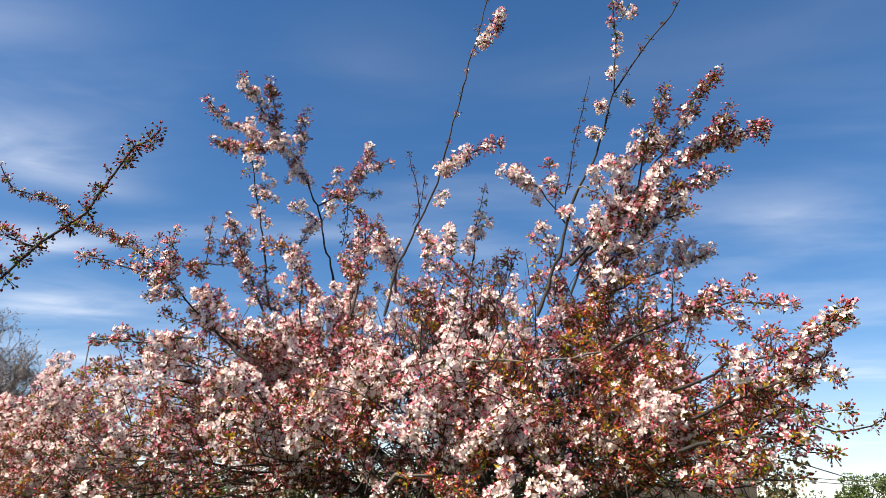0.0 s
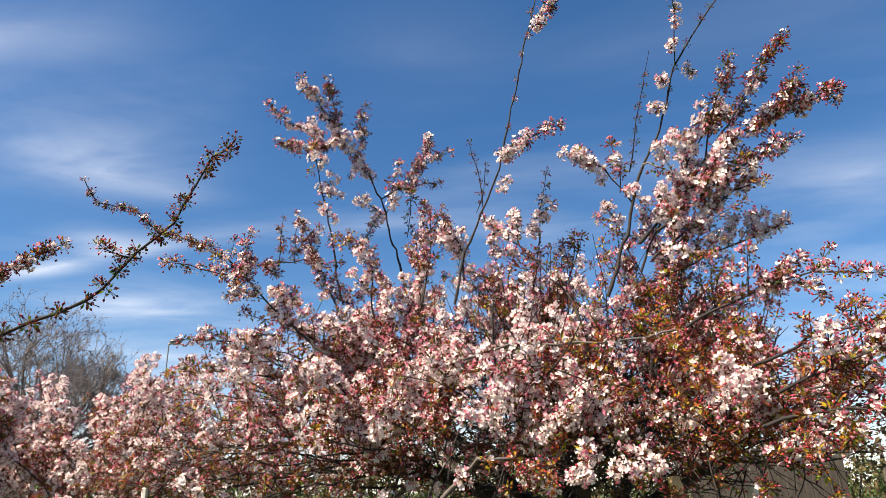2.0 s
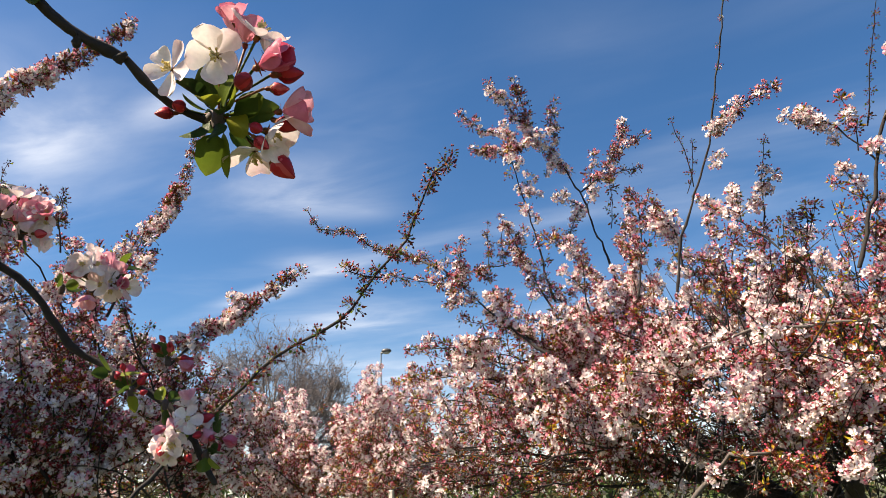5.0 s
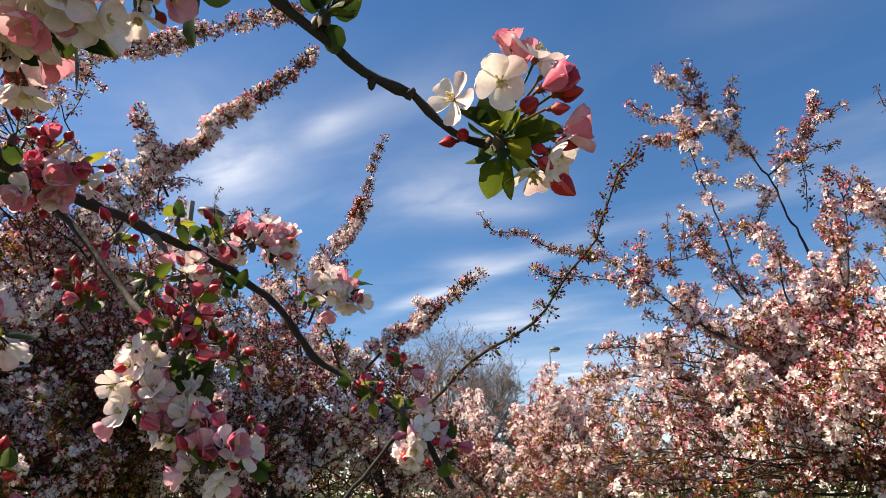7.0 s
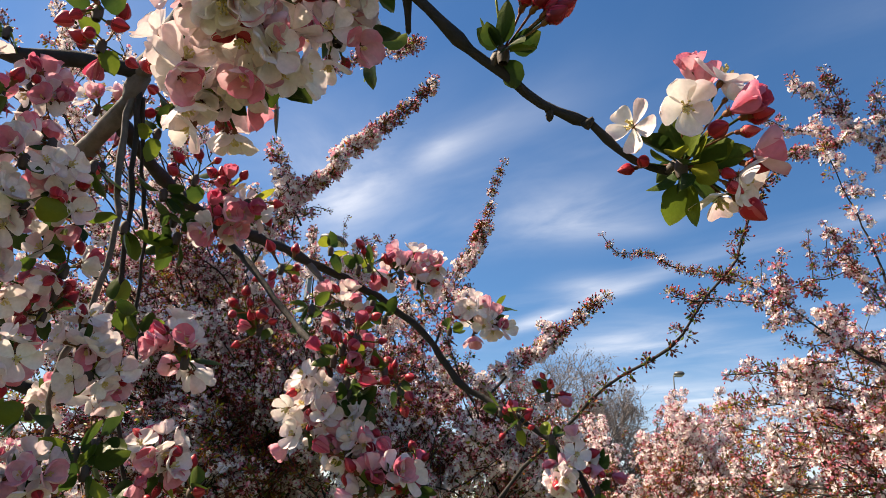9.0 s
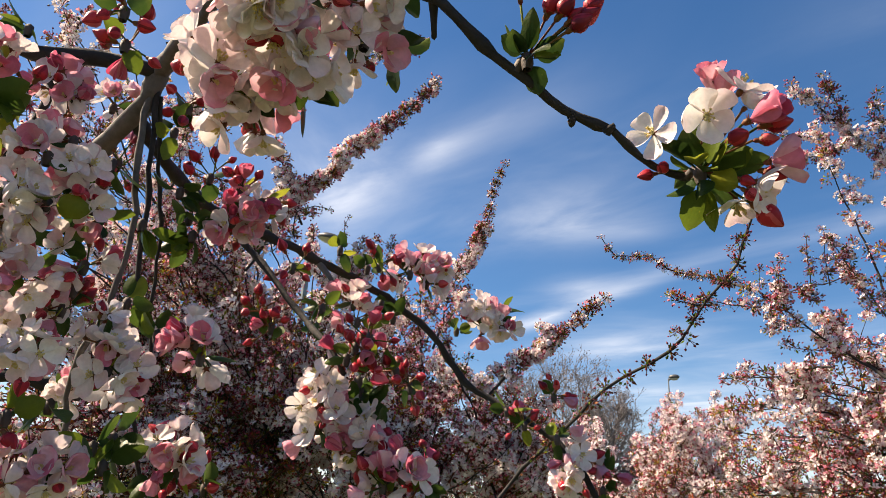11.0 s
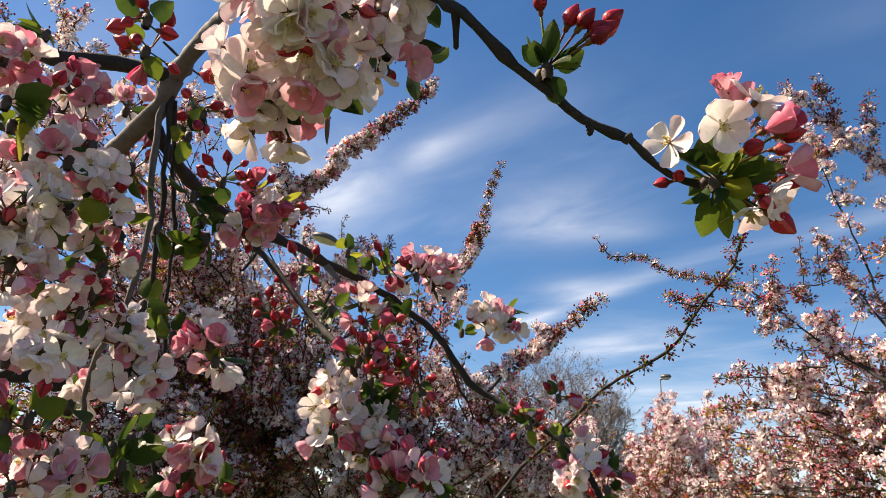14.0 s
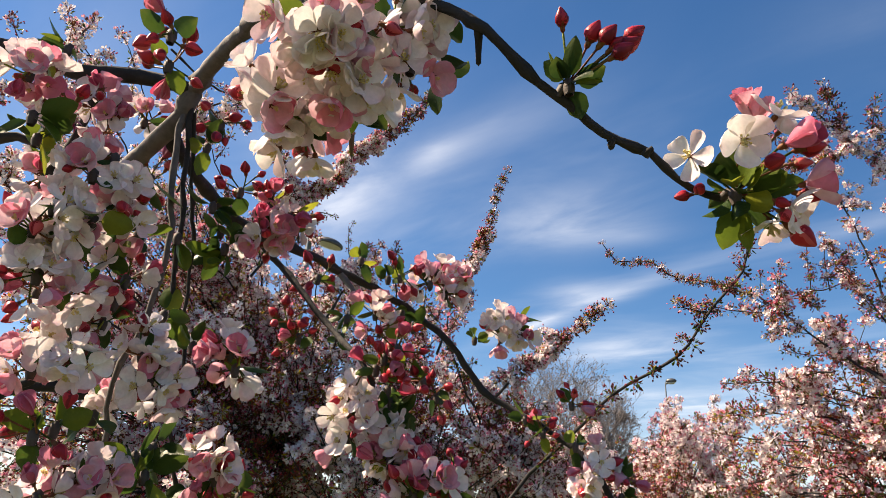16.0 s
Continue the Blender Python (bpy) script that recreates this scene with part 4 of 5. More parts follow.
# ---- the tree beside the gap, behind the near branches
def second_tree():
    t = Crabapple((-3.2, 2.5, 0), "crabapple tree thick with pink and white blossom beside the gap", 7, (0.38, 0.28, 0.19, 0.04, 0.11))
    rng, t.thinned = t.rng, 0.15
    fork = Vector((-3.2, 2.45, 1.2))
    t.wood("trunk", [(-3.2, 2.5, -0.05), (-3.18, 2.52, 0.5), fork], 0.09, 0.07, 14, BARK, 0.08, 0.1)
    knees = [(-2.7, 2.1, 1.6), (-3.3, 1.9, 1.7), (-2.6, 2.7, 1.7), (-3.3, 2.8, 2.1), (-3.8, 2.2, 2.0)]
    for k in knees:
        t.wood("limb", [fork - Vector((0, 0, 0.08)), fork.lerp(Vector(k), 0.5) + Vector((0, 0, 0.05)), k], 0.045, 0.024, 10, BARK, 0.06)

    def knee(p):
        return min(knees, key=lambda k: (Vector(k) - Vector(p)).length)

    front = [(-3.428, 0.712, 2.383), (-3.270, 0.769, 1.945), (-3.386, 0.946, 2.242), (-3.576, 1.016, 2.695), (-3.059, 1.074, 1.851), (-3.170, 1.158, 2.353), (-2.985, 1.201, 2.027), (-3.400, 1.348, 2.813), (-3.117, 1.416, 2.504), (-2.871, 1.436, 1.838), (-2.918, 1.486, 2.175), (-2.973, 1.690, 2.415), (-2.808, 1.690, 1.990), (-3.044, 1.969, 2.743), (-2.745, 1.884, 2.225), (-2.633, 1.918, 1.896)]
    front += [(-2.875, 2.208, 2.657), (-2.673, 2.134, 2.133), (-2.679, 2.347, 2.404), (-2.516, 2.310, 1.952), (-2.557, 2.508, 2.176), (-2.467, 2.614, 1.902), (-2.509, 2.804, 2.158), (-3.683, 0.623, 2.704), (-3.764, 0.824, 2.959), (-3.686, 1.192, 3.135), (-3.168, 0.794, 1.715)]
    for p in front:
        t.bough(arch(knee(p), p, rng.uniform(0.02, 0.14), rng), rng.uniform(0.012, 0.018), 0.004, 14, 0.36)
    back = [(-4.489, 1.038, 2.893), (-4.413, 1.424, 2.714), (-4.325, 1.758, 2.924), (-4.108, 2.111, 2.618), (-3.952, 2.423, 2.882), (-3.643, 2.753, 2.619), (-3.353, 2.981, 2.353), (-3.049, 3.158, 2.098), (-4.316, 1.605, 2.283), (-3.769, 2.552, 2.187), (-4.382, 0.768, 3.380), (-4.225, 1.097, 3.539), (-3.973, 1.406, 3.587)]
    for p in back:
        t.bough(arch(knee(p), p, rng.uniform(0.02, 0.14), rng), rng.uniform(0.012, 0.018), 0.004, 11, 0.36, gap=0.085)
    low = [(-2.909, 0.610, 1.741), (-2.878, 0.714, 1.666), (-3.128, 0.556, 1.806), (-3.505, 0.617, 2.063), (-2.939, 0.843, 1.635), (-3.034, 0.524, 1.670), (-3.934, 1.276, 3.006), (-4.035, 1.545, 3.049), (-3.835, 1.668, 3.111), (-3.789, 1.846, 2.983), (-3.797, 2.045, 2.973), (-3.835, 1.655, 2.805), (-4.039, 1.508, 2.739), (-3.616, 2.167, 2.902), (-3.450, 2.310, 2.707), (-4.179, 1.356, 2.855), (-4.199, 1.140, 3.025), (-3.670, 0.772, 2.100), (-3.771, 0.844, 1.932), (-3.816, 1.055, 1.861), (-3.375, 2.032, 2.332), (-3.369, 2.095, 2.112), (-3.688, 1.249, 2.335), (-3.470, 1.768, 2.077), (-3.602, 1.567, 1.802), (-3.565, 0.858, 1.797), (-3.687, 1.093, 2.005), (-3.387, 1.075, 1.687), (-3.383, 1.337, 1.743), (-3.538, 1.577, 2.325), (-3.252, 1.584, 1.713), (-3.184, 1.873, 1.800), (-3.396, 2.020, 2.274), (-2.949, 2.018, 1.741), (-3.111, 2.403, 2.137), (-2.783, 2.347, 1.784), (-2.761, 2.638, 1.825), (-2.548, 2.810, 1.787), (-3.192, 2.189, 2.580), (-3.754, 1.361, 2.772), (-3.920, 1.081, 2.552), (-3.362, 1.726, 2.677), (-3.005, 2.432, 2.485), (-3.829, 0.865, 2.277)]
    for p in low:
        t.bough(arch(knee(p), p, rng.uniform(0.0, 0.1), rng), rng.uniform(0.010, 0.018), 0.004, 8, 0.42, 0.25, None, 0.09)
    fill = [(-3.292, 0.707, 1.869), (-3.358, 0.771, 2.084), (-3.232, 0.899, 1.866), (-3.469, 0.654, 2.25), (-3.412, 0.592, 2.02), (-3.171, 0.779, 1.722), (-3.885, 0.606, 3.322), (-3.954, 0.818, 3.545), (-3.752, 1.016, 3.595), (-3.519, 1.224, 3.209), (-3.372, 1.453, 3.034), (-3.578, 0.689, 2.96), (-3.571, 0.904, 3.099), (-3.469, 0.627, 2.698), (-3.448, 1.162, 2.896), (-3.466, 1.711, 3.051), (-3.354, 1.934, 2.981), (-3.162, 2.109, 2.815), (-3.428, 0.852, 2.632), (-3.568, 1.321, 3.497), (-3.826, 0.446, 3.5), (-3.714, 0.635, 3.832), (-3.742, 0.893, 3.875), (-3.65, 0.412, 3.618), (-3.264, 1.175, 2.383), (-3.144, 1.441, 2.322), (-3.098, 1.703, 2.341), (-2.909, 1.832, 2.216), (-2.889, 2.152, 2.29), (-2.976, 1.604, 2.044), (-3.118, 1.372, 2.023), (-3.249, 1.094, 2.04), (-2.778, 1.882, 1.973), (-2.722, 2.235, 2.006), (-3.425, 0.799, 2.279), (-2.731, 2.465, 2.243), (-3.582, 0.856, 2.459), (-3.678, 1.149, 2.545), (-3.622, 1.393, 2.771), (-3.406, 1.627, 2.703)]
    for p in fill:
        t.bough(arch(knee(p), p, rng.uniform(0.0, 0.1), rng), rng.uniform(0.010, 0.016), 0.004, 9 if p[2] < 2.6 else 5, 0.40, 0.35, None, 0.08)
    t.thicket((-3.1, 2.3, 1.7), (0.8, 0.6, 0.36), 250)
    # long shoots against the sky
    t.shoot([(-3.122, 1.518, 2.976), (-3.101, 1.603, 3.167), (-2.971, 1.695, 3.288), (-2.865, 1.838, 3.499), (-2.802, 1.962, 3.645), (-2.711, 2.026, 3.779), (-2.657, 2.075, 3.878)], 0.010, 0.002, 0.030, "mix", 0.1, 0.022, dense=2)
    for p in [(-3.015, 1.665, 3.249), (-2.925, 1.725, 3.327), (-2.869, 1.843, 3.489), (-2.930, 1.806, 3.442), (-3.085, 1.625, 3.171), (-3.109, 1.613, 3.142)]:
        t.spot(p, "white", 3, 0.04)
    t.shoot([(-3.125, 1.675, 3.032), (-3.102, 1.572, 3.201), (-3.095, 1.496, 3.292), (-3.077, 1.450, 3.366)], 0.008, 0.002, 0.03, "mix", 0.3, 0.03, dense=2)
    t.shoot([(-3.680, 1.146, 3.644), (-3.461, 1.387, 3.826), (-3.277, 1.612, 3.913), (-3.096, 1.771, 4.012), (-2.902, 1.923, 4.102), (-2.743, 2.048, 4.154)], 0.009, 0.002, 0.035, "mix", 0.3, 0.03, dense=2)
    t.shoot([(-3.532, 0.988, 3.927), (-3.519, 1.208, 3.835), (-3.437, 1.423, 3.821), (-3.308, 1.580, 3.893), (-3.184, 1.682, 3.978)], 0.009, 0.003, 0.05, "mix", 0.3, 0.025)
    t.shoot([(-2.932, 2.424, 2.718), (-2.867, 2.514, 2.986), (-2.797, 2.611, 3.203), (-2.705, 2.604, 3.350), (-2.638, 2.588, 3.464), (-2.578, 2.572, 3.562)], 0.008, 0.0015, 0.033, "bud", 0.35, 0.012, 0.7)
    t.shoot([(-2.879, 2.530, 2.928), (-2.812, 2.575, 3.110), (-2.740, 2.630, 3.257)], 0.006, 0.003, 0.03, "mix", 0.3, 0.03, dense=3)
    t.shoot([(-2.506, 2.402, 2.262), (-2.425, 2.552, 2.442), (-2.357, 2.691, 2.574), (-2.230, 2.750, 2.655), (-2.140, 2.830, 2.762)], 0.008, 0.002, 0.032, "mix", 0.15, 0.02, dense=2)
    for p in [(-2.382, 2.677, 2.560), (-2.356, 2.689, 2.579), (-2.387, 2.661, 2.600)]:
        t.spot(p, "white", 3, 0.04)
    t.shoot([(-3.004, 1.560, 2.902), (-2.968, 1.533, 3.012), (-2.911, 1.601, 3.036), (-2.875, 1.656, 3.035)], 0.005, 0.002, 0.12, "leaf", 0.5, 0.012, 0.6)
    t.shoot([(-3.029, 1.901, 2.900), (-3.013, 1.856, 3.004), (-2.979, 1.843, 3.089)], 0.003, 0.0015, 0.05, "leaf", 0.3, 0.01, 0.5)
    t.shoot([(-2.843, 2.055, 2.729), (-2.830, 1.989, 2.883), (-2.792, 1.983, 2.968)], 0.005, 0.002, 0.05, "bud", 0.4, 0.02, 0.8)
    t.shoot([(-2.924, 1.938, 2.770), (-2.884, 1.928, 2.876), (-2.849, 1.924, 2.956)], 0.005, 0.002, 0.05, "mix", 0.3, 0.02, 0.8)
    t.bough([(-2.927, 1.700, 2.542), (-2.916, 1.797, 2.729), (-2.908, 1.915, 2.848)], 0.009, 0.004, 9, 0.2, 0.3)
    t.bough([(-2.749, 2.256, 2.477), (-2.725, 2.334, 2.722), (-2.749, 2.393, 2.864)], 0.009, 0.004, 9, 0.2, 0.3)
    t.bough([(-3.154, 1.428, 2.727), (-3.149, 1.513, 2.922), (-3.087, 1.513, 3.053)], 0.009, 0.004, 9, 0.22, 0.3)
    t.bough([(-3.659, 0.954, 3.127), (-3.810, 0.761, 3.406), (-3.807, 0.613, 3.688), (-3.779, 0.628, 3.922)], 0.012, 0.004, 12, 0.3, 0.25)
    t.bough([(-3.553, 1.177, 3.183), (-3.581, 1.206, 3.565), (-3.517, 1.364, 3.758)], 0.010, 0.004, 10, 0.24, 0.25)
    t.bough([(-3.834, 0.673, 2.867), (-3.953, 0.424, 3.240), (-3.928, 0.287, 3.560)], 0.012, 0.004, 12, 0.3, 0.25)
    t.finish(VIEWPOINT)
    # the leaning branch of buds and small leaves in front of the gap
    b = Crabapple((-2.35, 1.35, 0), "young crabapple with long leaning branches of closed buds", 9, (0.1, 0.2, 0.4, 0.3, 0.0))
    b.wood("trunk", [(-2.35, 1.35, -0.05), (-2.3, 1.38, 0.5), (-2.15, 1.45, 1.1), (-1.95, 1.6, 1.6)], 0.035, 0.018, 10, BARK, 0.07)
    b.shoot([(-1.95, 1.6, 1.6)] + [(-1.858, 1.760, 1.840), (-1.671, 1.759, 1.973), (-1.556, 1.759, 2.060), (-1.460, 1.800, 2.139), (-1.335, 1.850, 2.203), (-1.255, 1.863, 2.287), (-1.166, 1.862, 2.402), (-1.104, 1.902, 2.508), (-1.034, 1.915, 2.661), (-0.969, 1.905, 2.721)], 0.0105, 0.003, 0.025, "leaf", 0.3, 0.012, 0.7)
    b.shoot([(-1.202, 1.872, 2.332), (-1.258, 1.844, 2.344), (-1.301, 1.818, 2.362)], 0.004, 0.0015, 0.04, "bud", 0.3, 0.012, 0.55)
    for p in [(-1.150, 1.939, 2.515), (-1.059, 1.926, 2.623), (-1.010, 1.963, 2.702), (-1.245, 1.906, 2.336), (-1.321, 1.892, 2.263)]:
        b.spot(p, "leaf", 2, 0.015, 0.6)
    b.finish(VIEWPOINT)


# ---- the low tree in the gap
def third_tree():
    t = Crabapple((-4.0, 6.3, 0), "rounded low crabapple tree covered in pale pink blossom", 21, (0.44, 0.20, 0.16, 0.08, 0.12))
    rng, t.thinned = t.rng, 0.0
    fork = Vector((-4.0, 6.3, 1.0))
    t.wood("trunk", [(-4.0, 6.3, -0.05), (-3.97, 6.32, 0.5), fork], 0.10, 0.08, 12, BARK, 0.1, 0.1)
    for k in range(36):
        a = 2 * pi * k / 36 * 7.3
        s = rng.uniform(0.25, 1.0)
        end = Vector((-3.85 + 2.5 * cos(a) * s, 6.3 + 1.7 * sin(a) * s, 1.3 + 1.32 * math.sqrt(1 - s * s * 0.9) + rng.uniform(-0.1, 0.12)))
        t.bough(arch(fork, end, 0.08, rng), 0.014, 0.004, 16, 0.5, 0.4, gap=0.095)
    t.bunches = [(at, way, style, size * 1.2) for at, way, style, size in t.bunches]
    t.finish(VIEWPOINT)


# ---------------------------------------------------------------- the near tree
fine_rng = random.Random(5)
FLOWERS = {
    "white": [flower(fine_rng, fine_rng.uniform(62, 86), WHITE, 1) for k in range(7)],
    "pink": [flower(fine_rng, fine_rng.uniform(34, 60), PINK, 1) for k in range(4)],
    "cup": [flower(fine_rng, fine_rng.uniform(14, 28), ROSE, 1) for k in range(3)],
}
FLOWER_MESHES = {k: [Soup().add(f).mesh("flower", CLUSTER_MATS) for f in v] for k, v in FLOWERS.items()}
BUD_MESHES = [Soup().add(bud(fine_rng, True, 1.0 + 0.15 * k)).mesh("bud", CLUSTER_MATS) for k in range(3)]
LEAF_MESHES = [Soup().add(leaf(fine_rng, GREEN, True, fine_rng.uniform(0.024, 0.036), fine_rng.uniform(0.017, 0.023))).mesh("leaf", CLUSTER_MATS) for k in range(6)]


class NearTree(Crabapple):
    def group_of_flowers(self, at, pieces, spur=None):
        """One bunch: pieces are (kind, place, way, size); stalks run to each from the spur's end."""
        at = Vector(at)
        stalks = Soup()
        stalks.add(lathe([(0.0035, -0.010), (0.005, -0.004), (0.0045, 0.003), (0.001, 0.006)], 7, TWIGM))
        if spur is not None:
            d = Vector(spur) - at
            stalks.add(tube([d, d * 0.5 + Vector((0, 0, 0.004)), Vector((0, 0, 0))], [0.004, 0.0035, 0.0032], 6, TWIGM))
        for kind, p, way, size in pieces:
            p, way = Vector(p), Vector(way).normalized()
            if kind != "leaf":
                foot = p - way * 0.005 * size
                stalks.add(tube([Vector((0, 0, 0)), foot * 0.5 - way * 0.006, foot], [0.0009, 0.0008, 0.001], 5, GREEN if self.rng.random() < 0.6 else CALYX))
        holder = part("blossom", stalks.mesh("blossom", CLUSTER_MATS), self.root, Matrix.Translation(at - self.base))
        for kind, p, way, size in pieces:
            pool = BUD_MESHES if kind == "bud" else LEAF_MESHES if kind == "leaf" else FLOWER_MESHES[kind]
            part(kind if kind in ("bud", "leaf") else "flower", self.rng.choice(pool), holder, placed(p, way, self.rng.uniform(0, 6.3), size))
        return holder

    def cluster(self, at, style, axis=(0.15, -0.15, 0.35), size=1.0, spur=None):
        rng = self.rng
        axis = Vector(axis)
        recipe = {"white": (6, 1, 0, 1, 1), "pink": (3, 3, 1, 1, 1), "red": (0, 0, 1, 6, 2), "leaf": (0, 0, 0, 0, 5), "full": (6, 2, 0, 2, 1)}[style]
        pieces = []
        for kind, count in zip(("white", "pink", "cup", "bud", "leaf"), recipe):
            for k in range(count):
                way = (any_way(rng) + axis).normalized()
                if kind == "leaf":
                    way = (any_way(rng) + axis * 0.3).normalized()
                    p = way * 0.004
                else:
                    p = way * rng.uniform(0.014, 0.036) * size
                pieces.append((kind, p, (way + any_way(rng) * 0.45).normalized(), size * rng.uniform(0.9, 1.15)))
        return self.group_of_flowers(at, pieces, spur)


def near_tree():
    t = NearTree((-2.285, 0.258, 1.118), "old crabapple with grey limbs and large pink-white blossom hanging close by", 31, (0.4, 0.3, 0.2, 0.1, 0.0))
    base = t.base.copy()
    base.z = 0
    t.root.location, t.base = base, base
    # limb that climbs from the trunk to the fork and arches over to the lone spray
    fork = (-1.122, 0.182, 2.177)
    low = (-1.564, 0.108, 1.953)
    t.wood("trunk", [base + Vector((0, 0, -0.05)), base + Vector((0.02, 0.03, 0.5)), base.lerp(Vector(low), 0.6) + Vector((0, 0, 0.45)), low], 0.075, 0.035, 14, BARK, 0.06, 0.1)
    t.wood("limb", [low] + [(-1.408, 0.141, 2.038), (-1.294, 0.160, 2.091), (-1.214, 0.178, 2.126), (-1.149, 0.182, 2.153), (-1.122, 0.182, 2.177)], 0.0135, 0.0105, 12, BARK_PALE, 0.02, 0.10)
    t.wood("branch", [(-1.137, 0.182, 2.164), (-1.122, 0.182, 2.177), (-1.043, 0.171, 2.185), (-0.952, 0.159, 2.171), (-0.860, 0.159, 2.144)], 0.0105, 0.0070, 12, BARK_PALE, 0.012, 0.10)
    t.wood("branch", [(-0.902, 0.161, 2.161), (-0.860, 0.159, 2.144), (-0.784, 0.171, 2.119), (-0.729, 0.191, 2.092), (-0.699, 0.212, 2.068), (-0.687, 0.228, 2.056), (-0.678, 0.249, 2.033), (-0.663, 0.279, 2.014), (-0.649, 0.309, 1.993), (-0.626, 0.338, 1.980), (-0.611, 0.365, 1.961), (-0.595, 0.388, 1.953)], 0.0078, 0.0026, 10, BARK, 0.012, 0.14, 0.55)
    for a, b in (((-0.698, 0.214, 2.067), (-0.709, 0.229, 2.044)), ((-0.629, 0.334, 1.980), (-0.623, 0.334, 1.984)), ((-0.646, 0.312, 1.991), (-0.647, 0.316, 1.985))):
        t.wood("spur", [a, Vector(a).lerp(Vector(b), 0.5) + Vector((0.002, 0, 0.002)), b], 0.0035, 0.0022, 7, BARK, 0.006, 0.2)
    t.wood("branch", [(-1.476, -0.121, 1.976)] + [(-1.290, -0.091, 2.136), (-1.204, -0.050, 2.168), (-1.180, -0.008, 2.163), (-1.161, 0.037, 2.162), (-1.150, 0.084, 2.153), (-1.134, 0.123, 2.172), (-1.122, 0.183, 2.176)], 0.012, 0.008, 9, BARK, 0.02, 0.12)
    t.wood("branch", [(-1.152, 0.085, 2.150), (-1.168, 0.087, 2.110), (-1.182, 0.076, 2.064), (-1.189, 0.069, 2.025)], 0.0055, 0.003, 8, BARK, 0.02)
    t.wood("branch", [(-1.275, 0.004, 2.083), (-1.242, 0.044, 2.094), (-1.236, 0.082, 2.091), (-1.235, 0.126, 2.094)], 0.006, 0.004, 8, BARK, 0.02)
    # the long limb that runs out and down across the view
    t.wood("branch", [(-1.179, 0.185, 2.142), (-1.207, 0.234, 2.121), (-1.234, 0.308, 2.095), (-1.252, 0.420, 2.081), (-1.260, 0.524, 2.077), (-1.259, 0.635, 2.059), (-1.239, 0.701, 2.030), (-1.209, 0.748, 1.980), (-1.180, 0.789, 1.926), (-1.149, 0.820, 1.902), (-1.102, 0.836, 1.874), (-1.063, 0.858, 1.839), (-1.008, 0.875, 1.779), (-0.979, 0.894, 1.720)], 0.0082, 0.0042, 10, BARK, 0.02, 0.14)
    t.wood("branch", [(-1.261, 0.522, 2.077), (-1.238, 0.535, 2.048), (-1.218, 0.543, 2.014)], 0.005, 0.003, 7, BARK_PALE, 0.015)
    t.wood("branch", [(-1.228, 0.329, 2.084), (-1.199, 0.381, 2.027), (-1.132, 0.412, 1.947), (-1.062, 0.425, 1.891), (-1.048, 0.435, 1.861)], 0.005, 0.003, 8, BARK, 0.02)
    # hanging twigs below the fork
    t.wood("branch", [(-1.134, 0.182, 2.158), (-1.139, 0.189, 2.079), (-1.145, 0.195, 2.011), (-1.151, 0.194, 1.930), (-1.162, 0.186, 1.854), (-1.173, 0.182, 1.784), (-1.175, 0.186, 1.734)], 0.0038, 0.0024, 8, BARK_PALE, 0.02)
    t.wood("branch", [(-1.131, 0.186, 2.160), (-1.151, 0.205, 2.067), (-1.158, 0.214, 1.985), (-1.169, 0.229, 1.890), (-1.174, 0.246, 1.829), (-1.169, 0.275, 1.712)], 0.0032, 0.0022, 8, BARK, 0.02)
    t.wood("branch", [(-1.132, 0.192, 2.155), (-1.156, 0.214, 2.096), (-1.180, 0.238, 2.021), (-1.203, 0.256, 1.929), (-1.213, 0.274, 1.850)], 0.0026, 0.0018, 7, BARK, 0.02)
    t.wood("branch", [(-1.476, 0.130, 1.837), (-1.411, 0.175, 1.846), (-1.396, 0.226, 1.847), (-1.371, 0.288, 1.860)], 0.010, 0.006, 8, BARK, 0.03)
    t.wood("branch", [(-1.380, 0.112, 1.813), (-1.369, 0.145, 1.837), (-1.358, 0.165, 1.874), (-1.349, 0.175, 1.904)], 0.007, 0.004, 8, BARK, 0.03)
    # bunches: the white mass under the arch, the two leaders with the hanging twigs, then the long limb
    for p in [(-1.08, 0.061, 1.966), (-1.069, 0.083, 2.006), (-1.084, 0.117, 2.004), (-1.081, 0.049, 1.942), (-1.101, 0.108, 2.046), (-1.096, 0.139, 1.984), (-1.1, 0.094, 1.951), (-1.104, 0.063, 1.928), (-1.104, 0.094, 1.903), (-1.09, 0.065, 1.903), (-1.082, 0.118, 1.83), (-1.109, 0.181, 1.856), (-1.109, 0.193, 1.833), (-1.122, 0.217, 1.827), (-1.131, 0.286, 1.767), (-1.109, 0.165, 1.734), (-1.205, 0.202, 1.818), (-1.162, 0.112, 1.861), (-1.173, 0.132, 1.885)]:
        t.cluster(p, "white", (0.3, -0.3, 0.05), 0.8)
    for p in [(-0.803, 0.11, 1.992), (-0.807, 0.138, 1.984), (-0.802, 0.147, 2.003), (-0.753, 0.177, 2.07), (-0.756, 0.2, 2.049), (-0.763, 0.208, 2.084), (-0.772, 0.181, 2.064)]:
        t.cluster(p, "white", (0.3, -0.3, -0.15), 0.86)
    for p in [(-0.752, 0.119, 2.015), (-0.76, 0.142, 2.007), (-0.747, 0.1, 2.017), (-0.753, 0.14, 2.049), (-0.742, 0.215, 2.097), (-0.776, 0.149, 2.0)]:
        t.cluster(p, "full", (0.3, -0.3, -0.2), 0.86)
